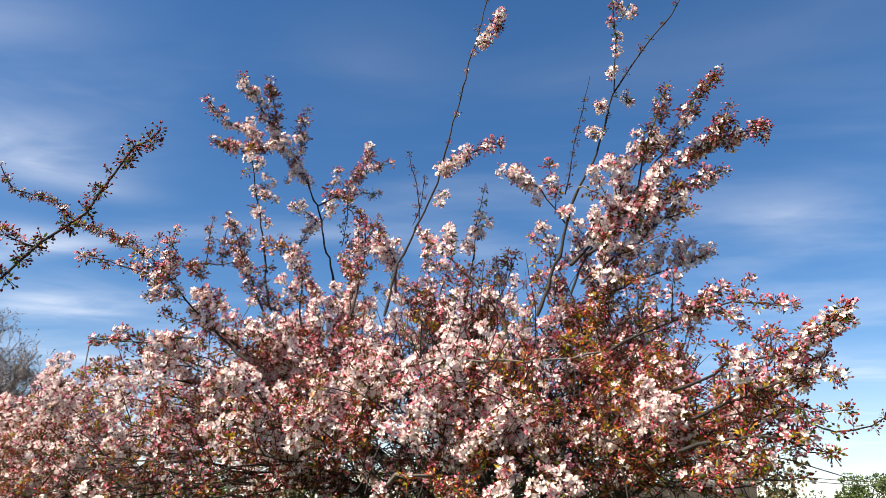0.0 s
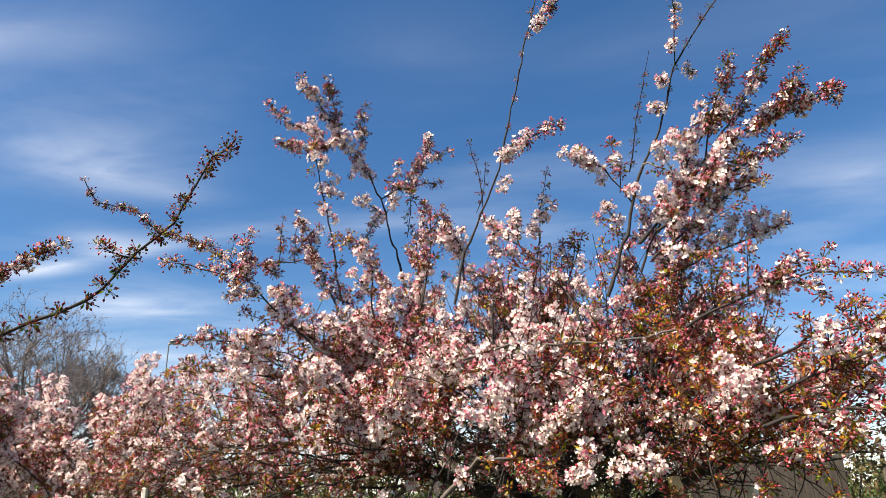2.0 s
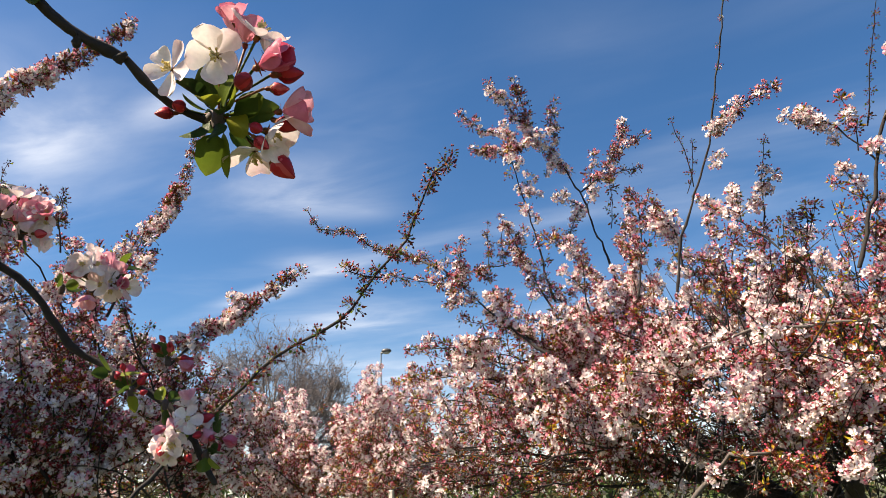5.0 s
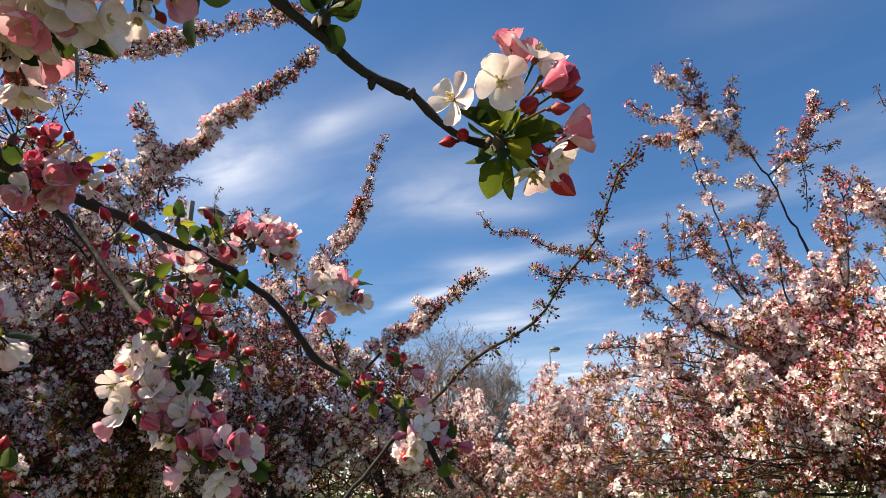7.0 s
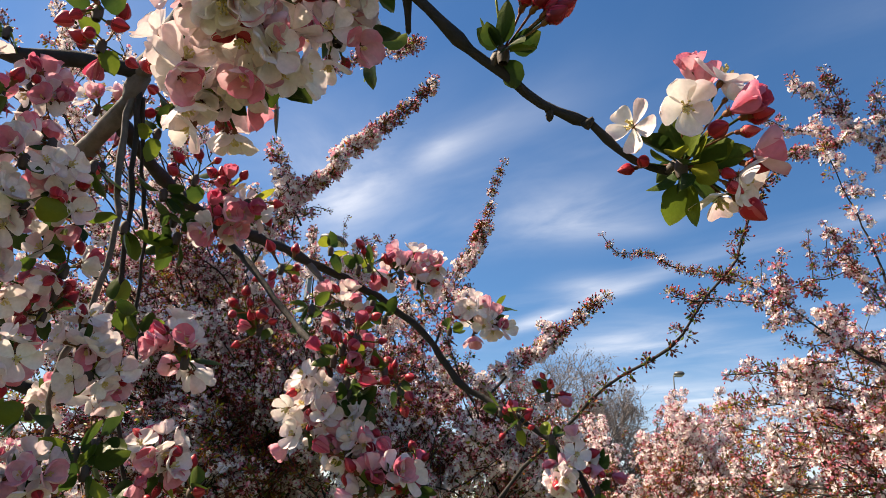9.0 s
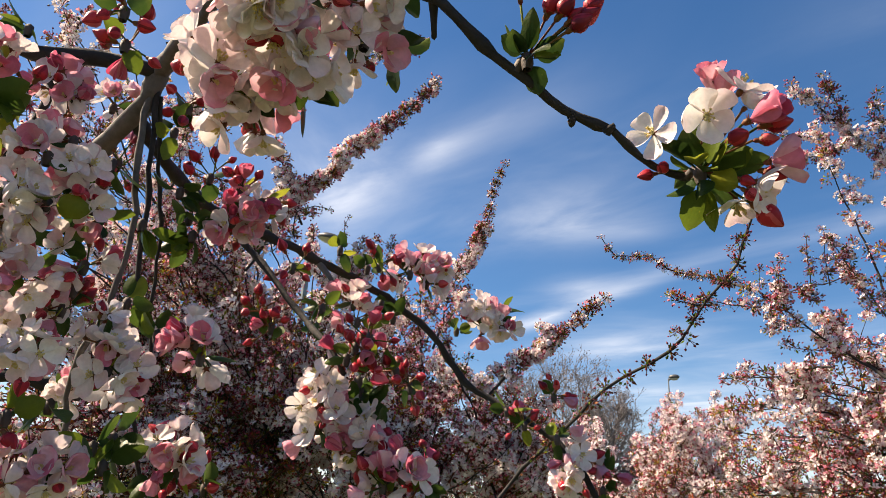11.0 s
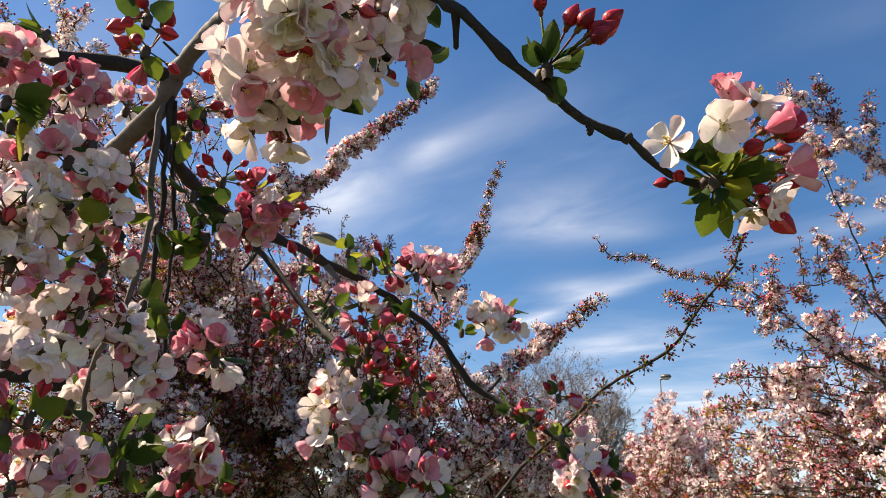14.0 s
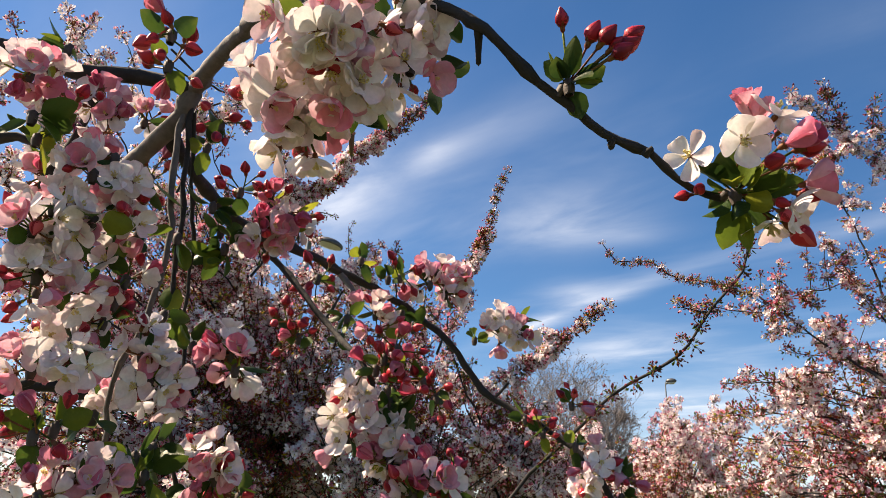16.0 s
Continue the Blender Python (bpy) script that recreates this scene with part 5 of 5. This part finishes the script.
    for p in [(-1.13, 0.102, 2.104), (-1.144, 0.094, 2.124), (-1.095, 0.03, 2.092), (-1.078, 0.01, 2.085), (-1.115, 0.056, 2.087), (-1.113, 0.15, 1.927), (-1.116, 0.28, 1.877), (-1.115, 0.289, 1.861), (-1.11, 0.131, 1.728), (-1.105, 0.115, 1.716), (-1.113, 0.155, 1.725), (-1.133, 0.283, 1.757), (-1.122, 0.302, 2.032), (-1.125, 0.326, 2.05), (-1.136, 0.323, 2.028), (-1.151, 0.097, 1.829), (-1.244, 0.176, 2.18), (-1.219, 0.079, 2.049)]:
        t.cluster(p, "pink", (0.3, -0.3, 0.1), 0.85)
    for p in [(-1.157, 0.628, 2.064), (-1.159, 0.644, 2.09), (-1.156, 0.663, 2.057), (-1.12, 0.761, 2.0), (-1.1, 0.775, 2.008), (-1.202, 0.558, 2.005), (-1.187, 0.557, 1.976), (-0.994, 0.846, 1.806), (-1.036, 0.46, 1.775), (-0.996, 0.491, 1.752), (-1.011, 0.476, 1.741)]:
        t.cluster(p, "pink", (0.1, -0.1, 0.4), 0.9)
    for p in [(-1.073, 0.421, 1.826), (-1.061, 0.439, 1.819), (-1.073, 0.426, 1.802), (-1.074, 0.431, 1.849), (-1.039, 0.483, 1.799), (-1.061, 0.476, 1.787), (-1.139, 0.684, 2.078), (-1.007, 0.816, 1.781), (-1.116, 0.745, 2.018), (-0.999, 0.834, 1.773)]:
        t.cluster(p, "white", (0.25, -0.25, 0.05), 0.82)
    for p in [(-1.122, 0.223, 2.15), (-0.95, 0.083, 2.108), (-1.003, 0.105, 2.113), (-1.123, 0.307, 2.076), (-1.154, 0.279, 2.091), (-1.114, 0.332, 2.065), (-1.139, 0.153, 1.908), (-1.146, 0.149, 1.888), (-1.183, 0.396, 1.95), (-1.18, 0.41, 1.933), (-1.138, 0.297, 1.746), (-1.142, 0.333, 1.728), (-1.097, 0.097, 1.766), (-1.223, 0.192, 2.097), (-1.115, 0.153, 1.982), (-1.14, 0.081, 1.901), (-1.191, 0.437, 2.027)]:
        t.cluster(p, "red", (0.15, -0.15, 0.1), 0.9)
    for p in [(-1.033, 0.436, 1.892), (-1.02, 0.446, 1.904), (-1.041, 0.431, 1.879), (-1.026, 0.496, 1.874), (-1.022, 0.519, 1.858), (-1.173, 0.578, 2.066), (-1.037, 0.84, 1.896), (-1.072, 0.811, 1.851), (-0.967, 0.864, 1.786), (-0.993, 0.522, 1.759), (-1.014, 0.487, 1.752), (-1.0, 0.529, 1.745)]:
        t.cluster(p, "red", (0.15, -0.15, 0.25), 0.85)
    for p in [(-1.076, 0.022, 2.044), (-1.157, 0.051, 2.179), (-1.154, 0.059, 2.077), (-1.129, 0.157, 2.051), (-1.073, 0.094, 1.963), (-1.142, 0.241, 2.053), (-1.14, 0.219, 2.123), (-1.144, 0.207, 2.001), (-1.149, 0.269, 2.009), (-1.151, 0.252, 1.884), (-1.126, 0.201, 1.758), (-1.123, 0.213, 1.741), (-1.139, 0.158, 1.793), (-1.111, 0.117, 1.775), (-1.156, 0.284, 1.734), (-1.101, 0.111, 1.852), (-1.159, 0.215, 1.913), (-1.118, 0.039, 2.044), (-1.172, 0.273, 2.005), (-1.115, 0.125, 1.944), (-0.802, 0.119, 2.023), (-0.786, 0.166, 2.009), (-0.76, 0.237, 2.063), (-0.776, 0.187, 2.087), (-1.163, 0.267, 2.034), (-1.138, 0.223, 1.769)]:
        t.cluster(p, "leaf", (0.2, -0.2, -0.1), 1.0)
    for p in [(-1.177, 0.485, 1.977), (-1.174, 0.467, 1.948), (-1.201, 0.577, 2.068), (-1.196, 0.607, 2.019), (-1.202, 0.639, 2.002), (-1.047, 0.465, 1.844), (-1.054, 0.476, 1.83), (-1.028, 0.485, 1.761), (-1.166, 0.748, 2.001), (-1.098, 0.8, 1.873), (-0.959, 0.847, 1.758), (-1.237, 0.548, 2.099), (-1.049, 0.459, 1.858), (-1.027, 0.833, 1.831), (-1.096, 0.785, 2.029)]:
        t.cluster(p, "leaf", (0.1, -0.1, 0.2), 0.9)
    # bud bunch on the arching branch
    c = Vector((-0.657, 0.275, 2.026))
    bits = [("bud", Vector(p) - c, Vector(p) - c, 1.0) for p in [(-0.649, 0.256, 2.064), (-0.635, 0.270, 2.051), (-0.626, 0.272, 2.046), (-0.622, 0.278, 2.042), (-0.613, 0.284, 2.049), (-0.616, 0.282, 2.041), (-0.620, 0.278, 2.035)]]
    bits += [("leaf", w * 0.003, w, 0.85) for w in [(Vector(p) - c).normalized() for p in [(-0.669, 0.251, 2.038), (-0.650, 0.249, 2.038), (-0.643, 0.258, 2.042), (-0.635, 0.282, 2.019), (-0.626, 0.285, 2.032), (-0.656, 0.284, 2.010), (-0.677, 0.247, 2.053), (-0.633, 0.263, 2.018)]]]
    t.group_of_flowers(c, bits, (-0.667, 0.274, 2.018))
    # the lone spray at the end of the arching branch
    c = Vector((-0.583, 0.385, 1.953))
    spray = [
        ("white", (-0.603, 0.357, 1.98), (-0.11, -0.99, -0.07), 0.95),
        ("white", (-0.561, 0.353, 1.977), (0.46, -0.75, -0.48), 1.08),
        ("white", (-0.542, 0.371, 1.999), (0.72, -0.24, 0.65), 1.08),
        ("pink", (-0.56, 0.365, 2.011), (0.19, -0.57, 0.8), 0.72),
        ("cup", (-0.538, 0.37, 1.972), (0.99, -0.04, 0.1), 1.2),
        ("pink", (-0.536, 0.395, 1.95), (0.88, 0.46, 0.12), 1.1),
        ("white", (-0.549, 0.399, 1.939), (0.8, 0.21, -0.56), 1.05),
        ("white", (-0.568, 0.408, 1.932), (0.13, 0.17, -0.98), 1.02),
        ("white", (-0.559, 0.414, 1.944), (0.33, 0.8, -0.51), 0.9),
        ("white", (-0.545, 0.385, 1.993), (0.86, -0.12, 0.5), 0.9),
        ("pink", (-0.557, 0.376, 2.001), (0.29, -0.37, 0.88), 0.95),
        ("bud", (-0.614, 0.374, 1.957), (-0.68, -0.7, -0.24), 0.92),
        ("bud", (-0.603, 0.372, 1.957), (0.06, -0.98, -0.19), 0.75),
        ("bud", (-0.552, 0.367, 1.96), (0.89, -0.43, -0.16), 1.05),
        ("bud", (-0.533, 0.383, 1.972), (0.87, 0.47, 0.12), 1.0),
        ("bud", (-0.539, 0.384, 1.963), (0.91, 0.42, -0.02), 0.95),
        ("bud", (-0.555, 0.412, 1.926), (0.55, 0.57, -0.61), 1.35),
        ("bud", (-0.555, 0.392, 1.932), (0.7, 0.25, -0.67), 0.95),
        ("bud", (-0.544, 0.4, 1.947), (0.82, 0.39, -0.41), 0.9),
        ("bud", (-0.556, 0.388, 1.94), (0.83, -0.04, -0.56), 0.85),
    ]
    foliage = ( ((-0.597, 0.395, 1.92), 1.2), ((-0.58, 0.4, 1.923), 0.95), ((-0.598, 0.361, 1.971), 0.95), ((-0.591, 0.361, 1.954), 0.8), ((-0.58, 0.362, 1.971), 0.9), ((-0.561, 0.367, 1.964), 0.8), ((-0.553, 0.376, 1.953), 0.95), ((-0.548, 0.386, 1.948), 1.0), ((-0.58, 0.377, 1.933), 0.8), ((-0.597, 0.378, 1.94), 0.85), ((-0.565, 0.385, 1.94), 0.9), ((-0.546, 0.387, 1.958), 1.05), ((-0.574, 0.357, 1.952), 0.8), ((-0.567, 0.366, 1.941), 0.8), ((-0.574, 0.377, 1.981), 0.9), ((-0.57, 0.4, 1.964), 1.0), ((-0.597, 0.394, 1.955), 0.9), ((-0.573, 0.411, 1.94), 0.85) )
    bits = [(k, Vector(p) - c, w, size * 0.92) for k, p, w, size in spray]
    bits += [("leaf", (Vector(p) - c) * 0.25, Vector(p) - c, size) for p, size in foliage]
    t.group_of_flowers(c, bits, (-0.595, 0.388, 1.953))
    t.finish(VIEWPOINT)


# ---------------------------------------------------------------- ground and distance
def ground_sheet():
    s = Soup()
    rings, sides = [0.01, 2, 4, 8, 14, 22, 36, 60, 110, 220, 500, 1500, 4000], 48
    rng = random.Random(2)
    v = [(r * cos(2 * pi * i / sides), r * sin(2 * pi * i / sides), (rng.uniform(-0.03, 0.0) if 1 < r < 60 else -0.02)) for r in rings for i in range(sides)]
    tri = []
    for k in range(len(rings) - 1):
        for i in range(sides):
            a, b = k * sides + i, k * sides + (i + 1) % sides
            tri += [(a, a + sides, b + sides), (a, b + sides, b)]
    s.add((np.array(v), np.array(tri), np.zeros(len(tri), int), np.zeros((len(v), 2))))
    tagged(new("ground", s.mesh("ground", [GRASS])), "rough dry and green grass under the trees", "ground", kind="structure")


def leaf_card(size):
    v = np.array([(-0.5, 0, 0), (0, 0.28, 0.06), (0.5, 0, 0), (0, -0.28, 0.06)]) * size
    return v, np.array([(0, 1, 2), (0, 2, 3)]), np.zeros(2, int), np.array([(0, 0), (0.5, 0.5), (1, 1), (0.5, 0.5)])


def clumps(soup, rng, centres, radius, count, size):
    for c in centres:
        for k in range(count):
            w = any_way(rng)
            r = radius * rng.uniform(0.55, 1.05)
            soup.add(leaf_card(size * rng.uniform(0.6, 1.4)), Matrix.Translation(Vector(c) + w * r) @ facing(any_way(rng, 0.4), rng.uniform(0, 6)))


def far_tree(base, height, width, label, seed):
    rng = random.Random(seed)
    root = thing("tree", base, label, "tree", "trees along the far edge")
    trunk = [Vector((0, 0, -0.2)), Vector((0.1, 0, height * 0.3)), Vector((0, 0.1, height * 0.6))]
    part("trunk", Soup().add(tube(spline(trunk, height * 0.1), [height * 0.035 * (1 - 0.1 * k) for k in range(len(spline(trunk, height * 0.1)))], 9, 0)).mesh("trunk", [BARK]), root)
    centres = []
    for k in range(30):
        w = any_way(rng)
        c = Vector((w.x * width * 0.42, w.y * width * 0.42, height * 0.62 + w.z * height * 0.33)) * rng.uniform(0.75, 1.05)
        c.z = max(c.z, height * 0.22)
        centres.append(c)
        if k < 9:
            part("limb", Soup().add(tube([Vector((0, 0, height * 0.35)), c * 0.5 + Vector((0, 0, height * 0.25)), c], [height * 0.012, height * 0.008, height * 0.003], 5, 0)).mesh("limb", [BARK]), root)
    s = Soup()
    clumps(s, rng, centres, width * 0.13, 130, height * 0.05)
    tagged(part("crown", s.mesh("crown", [FAR_LEAF], False), root), kind="stuff")


def bare_tree(base, height, label, seed):
    """A leafless tree: trunk and limbs, then finer and finer forks."""
    rng = random.Random(seed)
    root = thing("bare_tree", base, label, "tree")
    twigs = Soup()

    def branch(start, way, length, radius, level):
        n = 4 if level < 4 else 2
        p, w, line = start.copy(), way.copy(), [start.copy()]
        for k in range(n):
            w = (w + any_way(rng) * 0.26 + Vector((0, 0, 0.05))).normalized()
            p = p + w * (length / n)
            line.append(p.copy())
        shape = tube(line, [radius * (1 - 0.5 * k / n) for k in range(n + 1)], 7 if level < 2 else 3, 0)
        if level == 0:
            part("trunk", Soup().add(shape).mesh("trunk", [BARE_WOOD]), root)
        elif level == 1:
            part("limb", Soup().add(shape).mesh("limb", [BARE_WOOD]), root)
        else:
            twigs.add(shape)
            if level > 4:  # swelling buds at the tips
                for q in line[1:]:
                    twigs.add(leaf_card(0.035 * rng.uniform(0.6, 1.4)), Matrix.Translation(q) @ facing(any_way(rng), rng.uniform(0, 6)))
        if level < 6:
            for k in range((7, 5, 5, 4, 3, 3)[level]):
                s = rng.uniform(0.35, 1.0)
                i = min(n - 1, int(s * n))
                side = any_way(rng)
                side = (side - w * side.dot(w) * 0.7).normalized()
                branch(line[i].lerp(line[i + 1], s * n - i), (w * 0.75 + side * 0.75 + Vector((0, 0, 0.12))).normalized(), length * rng.uniform(0.5, 0.72), max(0.0035, radius * 0.5), level + 1)

    branch(Vector((0, 0, -0.1)), Vector((0.02, 0, 1)), height * 0.42, height * 0.02, 0)
    tagged(part("twigwork", twigs.mesh("twigwork", [BARE_WOOD]), root), kind="stuff")


def hedge(name, points, height, depth, mat, label, seed, count):
    rng = random.Random(seed)
    root = thing(name, points[0], label, "hedge")
    line = spline(points, 0.8)
    s, wood = Soup(), Soup()
    for k, p in enumerate(line):
        q = Vector(p) - Vector(points[0])
        h = height * rng.uniform(0.82, 1.1)
        wood.add(tube([q + Vector((0, 0, -0.1)), q + Vector((rng.uniform(-0.2, 0.2), 0, h * 0.5)), q + Vector((rng.uniform(-0.3, 0.3), 0, h * 0.9))], [0.03, 0.02, 0.008], 4, 0))
        clumps(s, rng, [q + Vector((rng.uniform(-0.4, 0.4), rng.uniform(-depth, depth), h * f)) for f in (0.2, 0.45, 0.7, 0.88)], 0.45, count, 0.115)
    tagged(part("foliage", s.mesh("foliage", [mat], False), root), kind="stuff")
    tagged(part("stemwork", wood.mesh("stemwork", [BARK]), root), kind="stuff")


def box_shape(x0, y0, z0, x1, y1, z1, chamfer=0.01):
    bm = bmesh.new()
    bmesh.ops.create_cube(bm, size=1.0)
    for v in bm.verts:
        v.co = Vector(((x0 + x1) / 2 + v.co.x * (x1 - x0), (y0 + y1) / 2 + v.co.y * (y1 - y0), (z0 + z1) / 2 + v.co.z * (z1 - z0)))
    bmesh.ops.bevel(bm, geom=list(bm.edges), offset=chamfer, segments=1, affect="EDGES")
    bmesh.ops.triangulate(bm, faces=bm.faces)
    v = np.array([tuple(q.co) for q in bm.verts])
    t = np.array([[q.index for q in f.verts] for f in bm.faces])
    bm.free()
    return v, t, np.zeros(len(t), int), np.zeros((len(v), 2))


def street_lamp(top, lean, label, reach, head, slim=1.0):
    """A tapered steel pole with a bracket and a flat lantern."""
    top = Vector(top)
    root = thing("street_lamp", (top.x, top.y, 0), label, "street lamp", "street lamps")
    h = top.z
    part("pole", Soup().add(lathe([(0.09 * slim, -0.05), (0.09 * slim, 0.9), (0.065 * slim, 0.95), (0.045 * slim, h)], 14, 0)).mesh("pole", [POLE_GREY]), root)
    way = Vector((cos(lean), sin(lean), 0))
    arm = [Vector((0, 0, h - 0.04)), Vector((0, 0, h - 0.01)) + way * reach * 0.5, Vector((0, 0, h + 0.02)) + way * reach]
    part("bracket", Soup().add(tube(arm, [0.03, 0.027, 0.025], 8, 0)).mesh("bracket", [POLE_GREY]), root)
    turn = Matrix.Translation(arm[-1]) @ Matrix.Rotation(lean, 4, "Z")
    body = Soup().add(lathe([(0.02, 0.09), (0.35, 0.075), (0.5, 0.03), (0.5, 0.0), (0.42, -0.02)], 18, 0), Matrix.Diagonal((head, head * 0.55, 1, 1)))
    lantern = part("lantern", body.mesh("lantern", [LAMP_DARK]), root, turn)
    part("lens", Soup().add(lathe([(0.41, -0.018), (0.36, -0.05), (0.2, -0.075), (0.01, -0.08)], 18, 0), Matrix.Diagonal((head, head * 0.55, 1, 1))).mesh("lens", [LAMP_LENS]), lantern)
    return root


def flood_lamp(at, label):
    """A square mast with a box and a round-faced lantern hung beside it."""
    at = Vector(at)
    root = thing("flood_lamp", (at.x, at.y, 0), label, "street lamp")
    part("mast", Soup().add(box_shape(-0.055, -0.055, -0.05, 0.055, 0.055, at.z + 0.2, 0.012)).mesh("mast", [POLE_GREY], False), root)
    turn = Matrix.Translation((0.1, 0.08, at.z)) @ Matrix.Rotation(radians(42), 4, "Z") @ Matrix.Rotation(radians(14), 4, "Y")
    lantern = part("lantern", Soup().add(lathe([(0.03, 0.10), (0.22, 0.09), (0.32, 0.03), (0.33, -0.03), (0.30, -0.05)], 20, 0), Matrix.Translation((0.36, 0, 0)) @ Matrix.Diagonal((1, 0.8, 1, 1))).mesh("lantern", [LAMP_DARK]), root, turn)
    part("lens", Soup().add(lathe([(0.295, -0.048), (0.24, -0.07), (0.1, -0.085), (0.01, -0.088)], 20, 0), Matrix.Translation((0.36, 0, 0)) @ Matrix.Diagonal((1, 0.8, 1, 1))).mesh("lens", [LAMP_LENS]), lantern)


def stake(top, size, mat, label, lean=0.0):
    top = Vector(top)
    root = Soup().add(box_shape(-size / 2, -size / 2, -0.1, size / 2, size / 2, top.z, 0.006)).mesh("tree_stake", [mat], False)
    ob = new("tree_stake", root)
    ob.matrix_world = Matrix.Translation((top.x, top.y, 0)) @ Matrix.Rotation(radians(lean), 4, "Z")
    tagged(ob, label, "stake", "tree stakes")


def board_fence(start, end, height):
    start, end = Vector(start), Vector(end)
    root = thing("board_fence", start, "weathered brown vertical board fence beyond the trees", "fence")
    run = end - start
    n = int(run.length / 0.15)
    board = Soup().add(box_shape(-0.0745, -0.011, -0.03, 0.0745, 0.011, height, 0.004)).mesh("board", [FENCE_WOOD], False)
    turn = Matrix.Rotation(math.atan2(run.y, run.x), 4, "Z")
    rng = random.Random(4)
    for k in range(n):
        part("board", board, root, Matrix.Translation(run * (k / n)) @ turn @ Matrix.Diagonal((1, 1, rng.uniform(0.985, 1.01), 1)))
    for z in (0.35, height - 0.35):
        part("rail", Soup().add(box_shape(0, 0.013, z, run.length, 0.055, z + 0.09, 0.006)).mesh("rail", [FENCE_WOOD], False), root, turn)


def cable_run(a, b, sag, label):
    a, b = Vector(a), Vector(b)
    line = [a.lerp(b, k / 16) - Vector((0, 0, sag * 4 * (k / 16) * (1 - k / 16))) for k in range(17)]
    tagged(new("overhead_cable", Soup().add(tube(line, [0.02] * 17, 5, 0)).mesh("overhead_cable", [CABLE])), label, "cable", "overhead cables")


def far_woods():
    rng = random.Random(77)
    s = Soup()
    for k in range(150):
        a = radians(-105 + 118 * k / 150)  # clockwise from straight ahead
        r = rng.uniform(56, 74)
        q = Vector((r * sin(a), r * cos(a), 0))
        h = rng.uniform(2.6, 4.4)
        clumps(s, rng, [q + Vector((rng.uniform(-1, 1), rng.uniform(-1, 1), h * f)) for f in (0.25, 0.6, 0.85)], 1.1, 34, 0.55)
    tagged(new("far_woods", s.mesh("far_woods", [FAR_LEAF], False)), "low dark line of far woods", "woods", kind="stuff")


ground_sheet()
far_woods()
bare_tree((*(-8.807, 12.914, 3.066)[:2], 0), 6.7, "leafless grey tree with a haze of fine twigs", 17)
far_tree((36, 62, 0), 5.4, 5.5, "round dark-green tree at the far edge", 41)
far_tree((29, 63, 0), 3.6, 4.5, "low dark-green tree at the far edge", 42)
far_tree((44, 66, 0), 4.6, 6.0, "broad dark-green tree at the far edge", 43)
hedge("hedge", [(10.0, 25, 0), (14, 25, 0), (26, 26, 0), (34, 24, 0)], 2.4, 0.5, FAR_LEAF, "uneven green hedge across the grass", 51, 70)
hedge("dry_hedge", [(-25, -6.0, 0), (-26, 3.0, 0), (-24, 10.0, 0), (-14, 14.0, 0), (-6, 15.5, 0), (2, 15.2, 0), (6.9, 15.4, 0)], 2.9, 0.5, DRY_LEAF, "dry olive-brown hedge behind the trees", 52, 150)
board_fence((3.0, 13.2, 0), (5.8, 13.6, 0), 2.2)
street_lamp((-9.569, 18.429, 5.760), radians(20), "slim grey street lamp with a flat lantern", 0.16, 0.3, 0.38)
street_lamp((4.131, 5.190, 8.476), radians(150), "grey steel lamp post beside the path", 0.9, 0.55)
flood_lamp((-12.823, 8.125, 7.572), "dark round lantern on a square grey mast")
stake((0.520, 3.200, 1.730), 0.045, STAKE_WOOD, "pale new wooden stake beside the tree trunk", 20)
stake((0.924, 3.507, 1.691), 0.04, STAKE_PALE, "weathered whitish wooden stake under the tree", 35)
stake((-2.122, 3.818, 1.730), 0.028, STAKE_PALE, "weathered whitish wooden stake in the gap", 10)
for p in ((19.461, 40.564, 3.705), (26.449, 36.377, 3.386)):
    pole = Soup().add(lathe([(0.13, -0.1), (0.11, p[2] * 0.6), (0.09, p[2] + 0.25), (0.02, p[2] + 0.28)], 10, 0))
    ob = new("utility_pole", pole.mesh("utility_pole", [FENCE_WOOD]))
    ob.location = (p[0], p[1], 0)
    tagged(ob, "weathered wooden utility pole holding two cables", "utility pole", "utility poles")
cable_run((19.461, 40.564, 3.705), (26.449, 36.377, 3.386), 0.2, "thin black overhead cable")
cable_run((19.440, 40.582, 3.526), (26.417, 36.409, 3.173), 0.2, "thin black overhead cable")
third_tree()
main_tree()
second_tree()
near_tree()
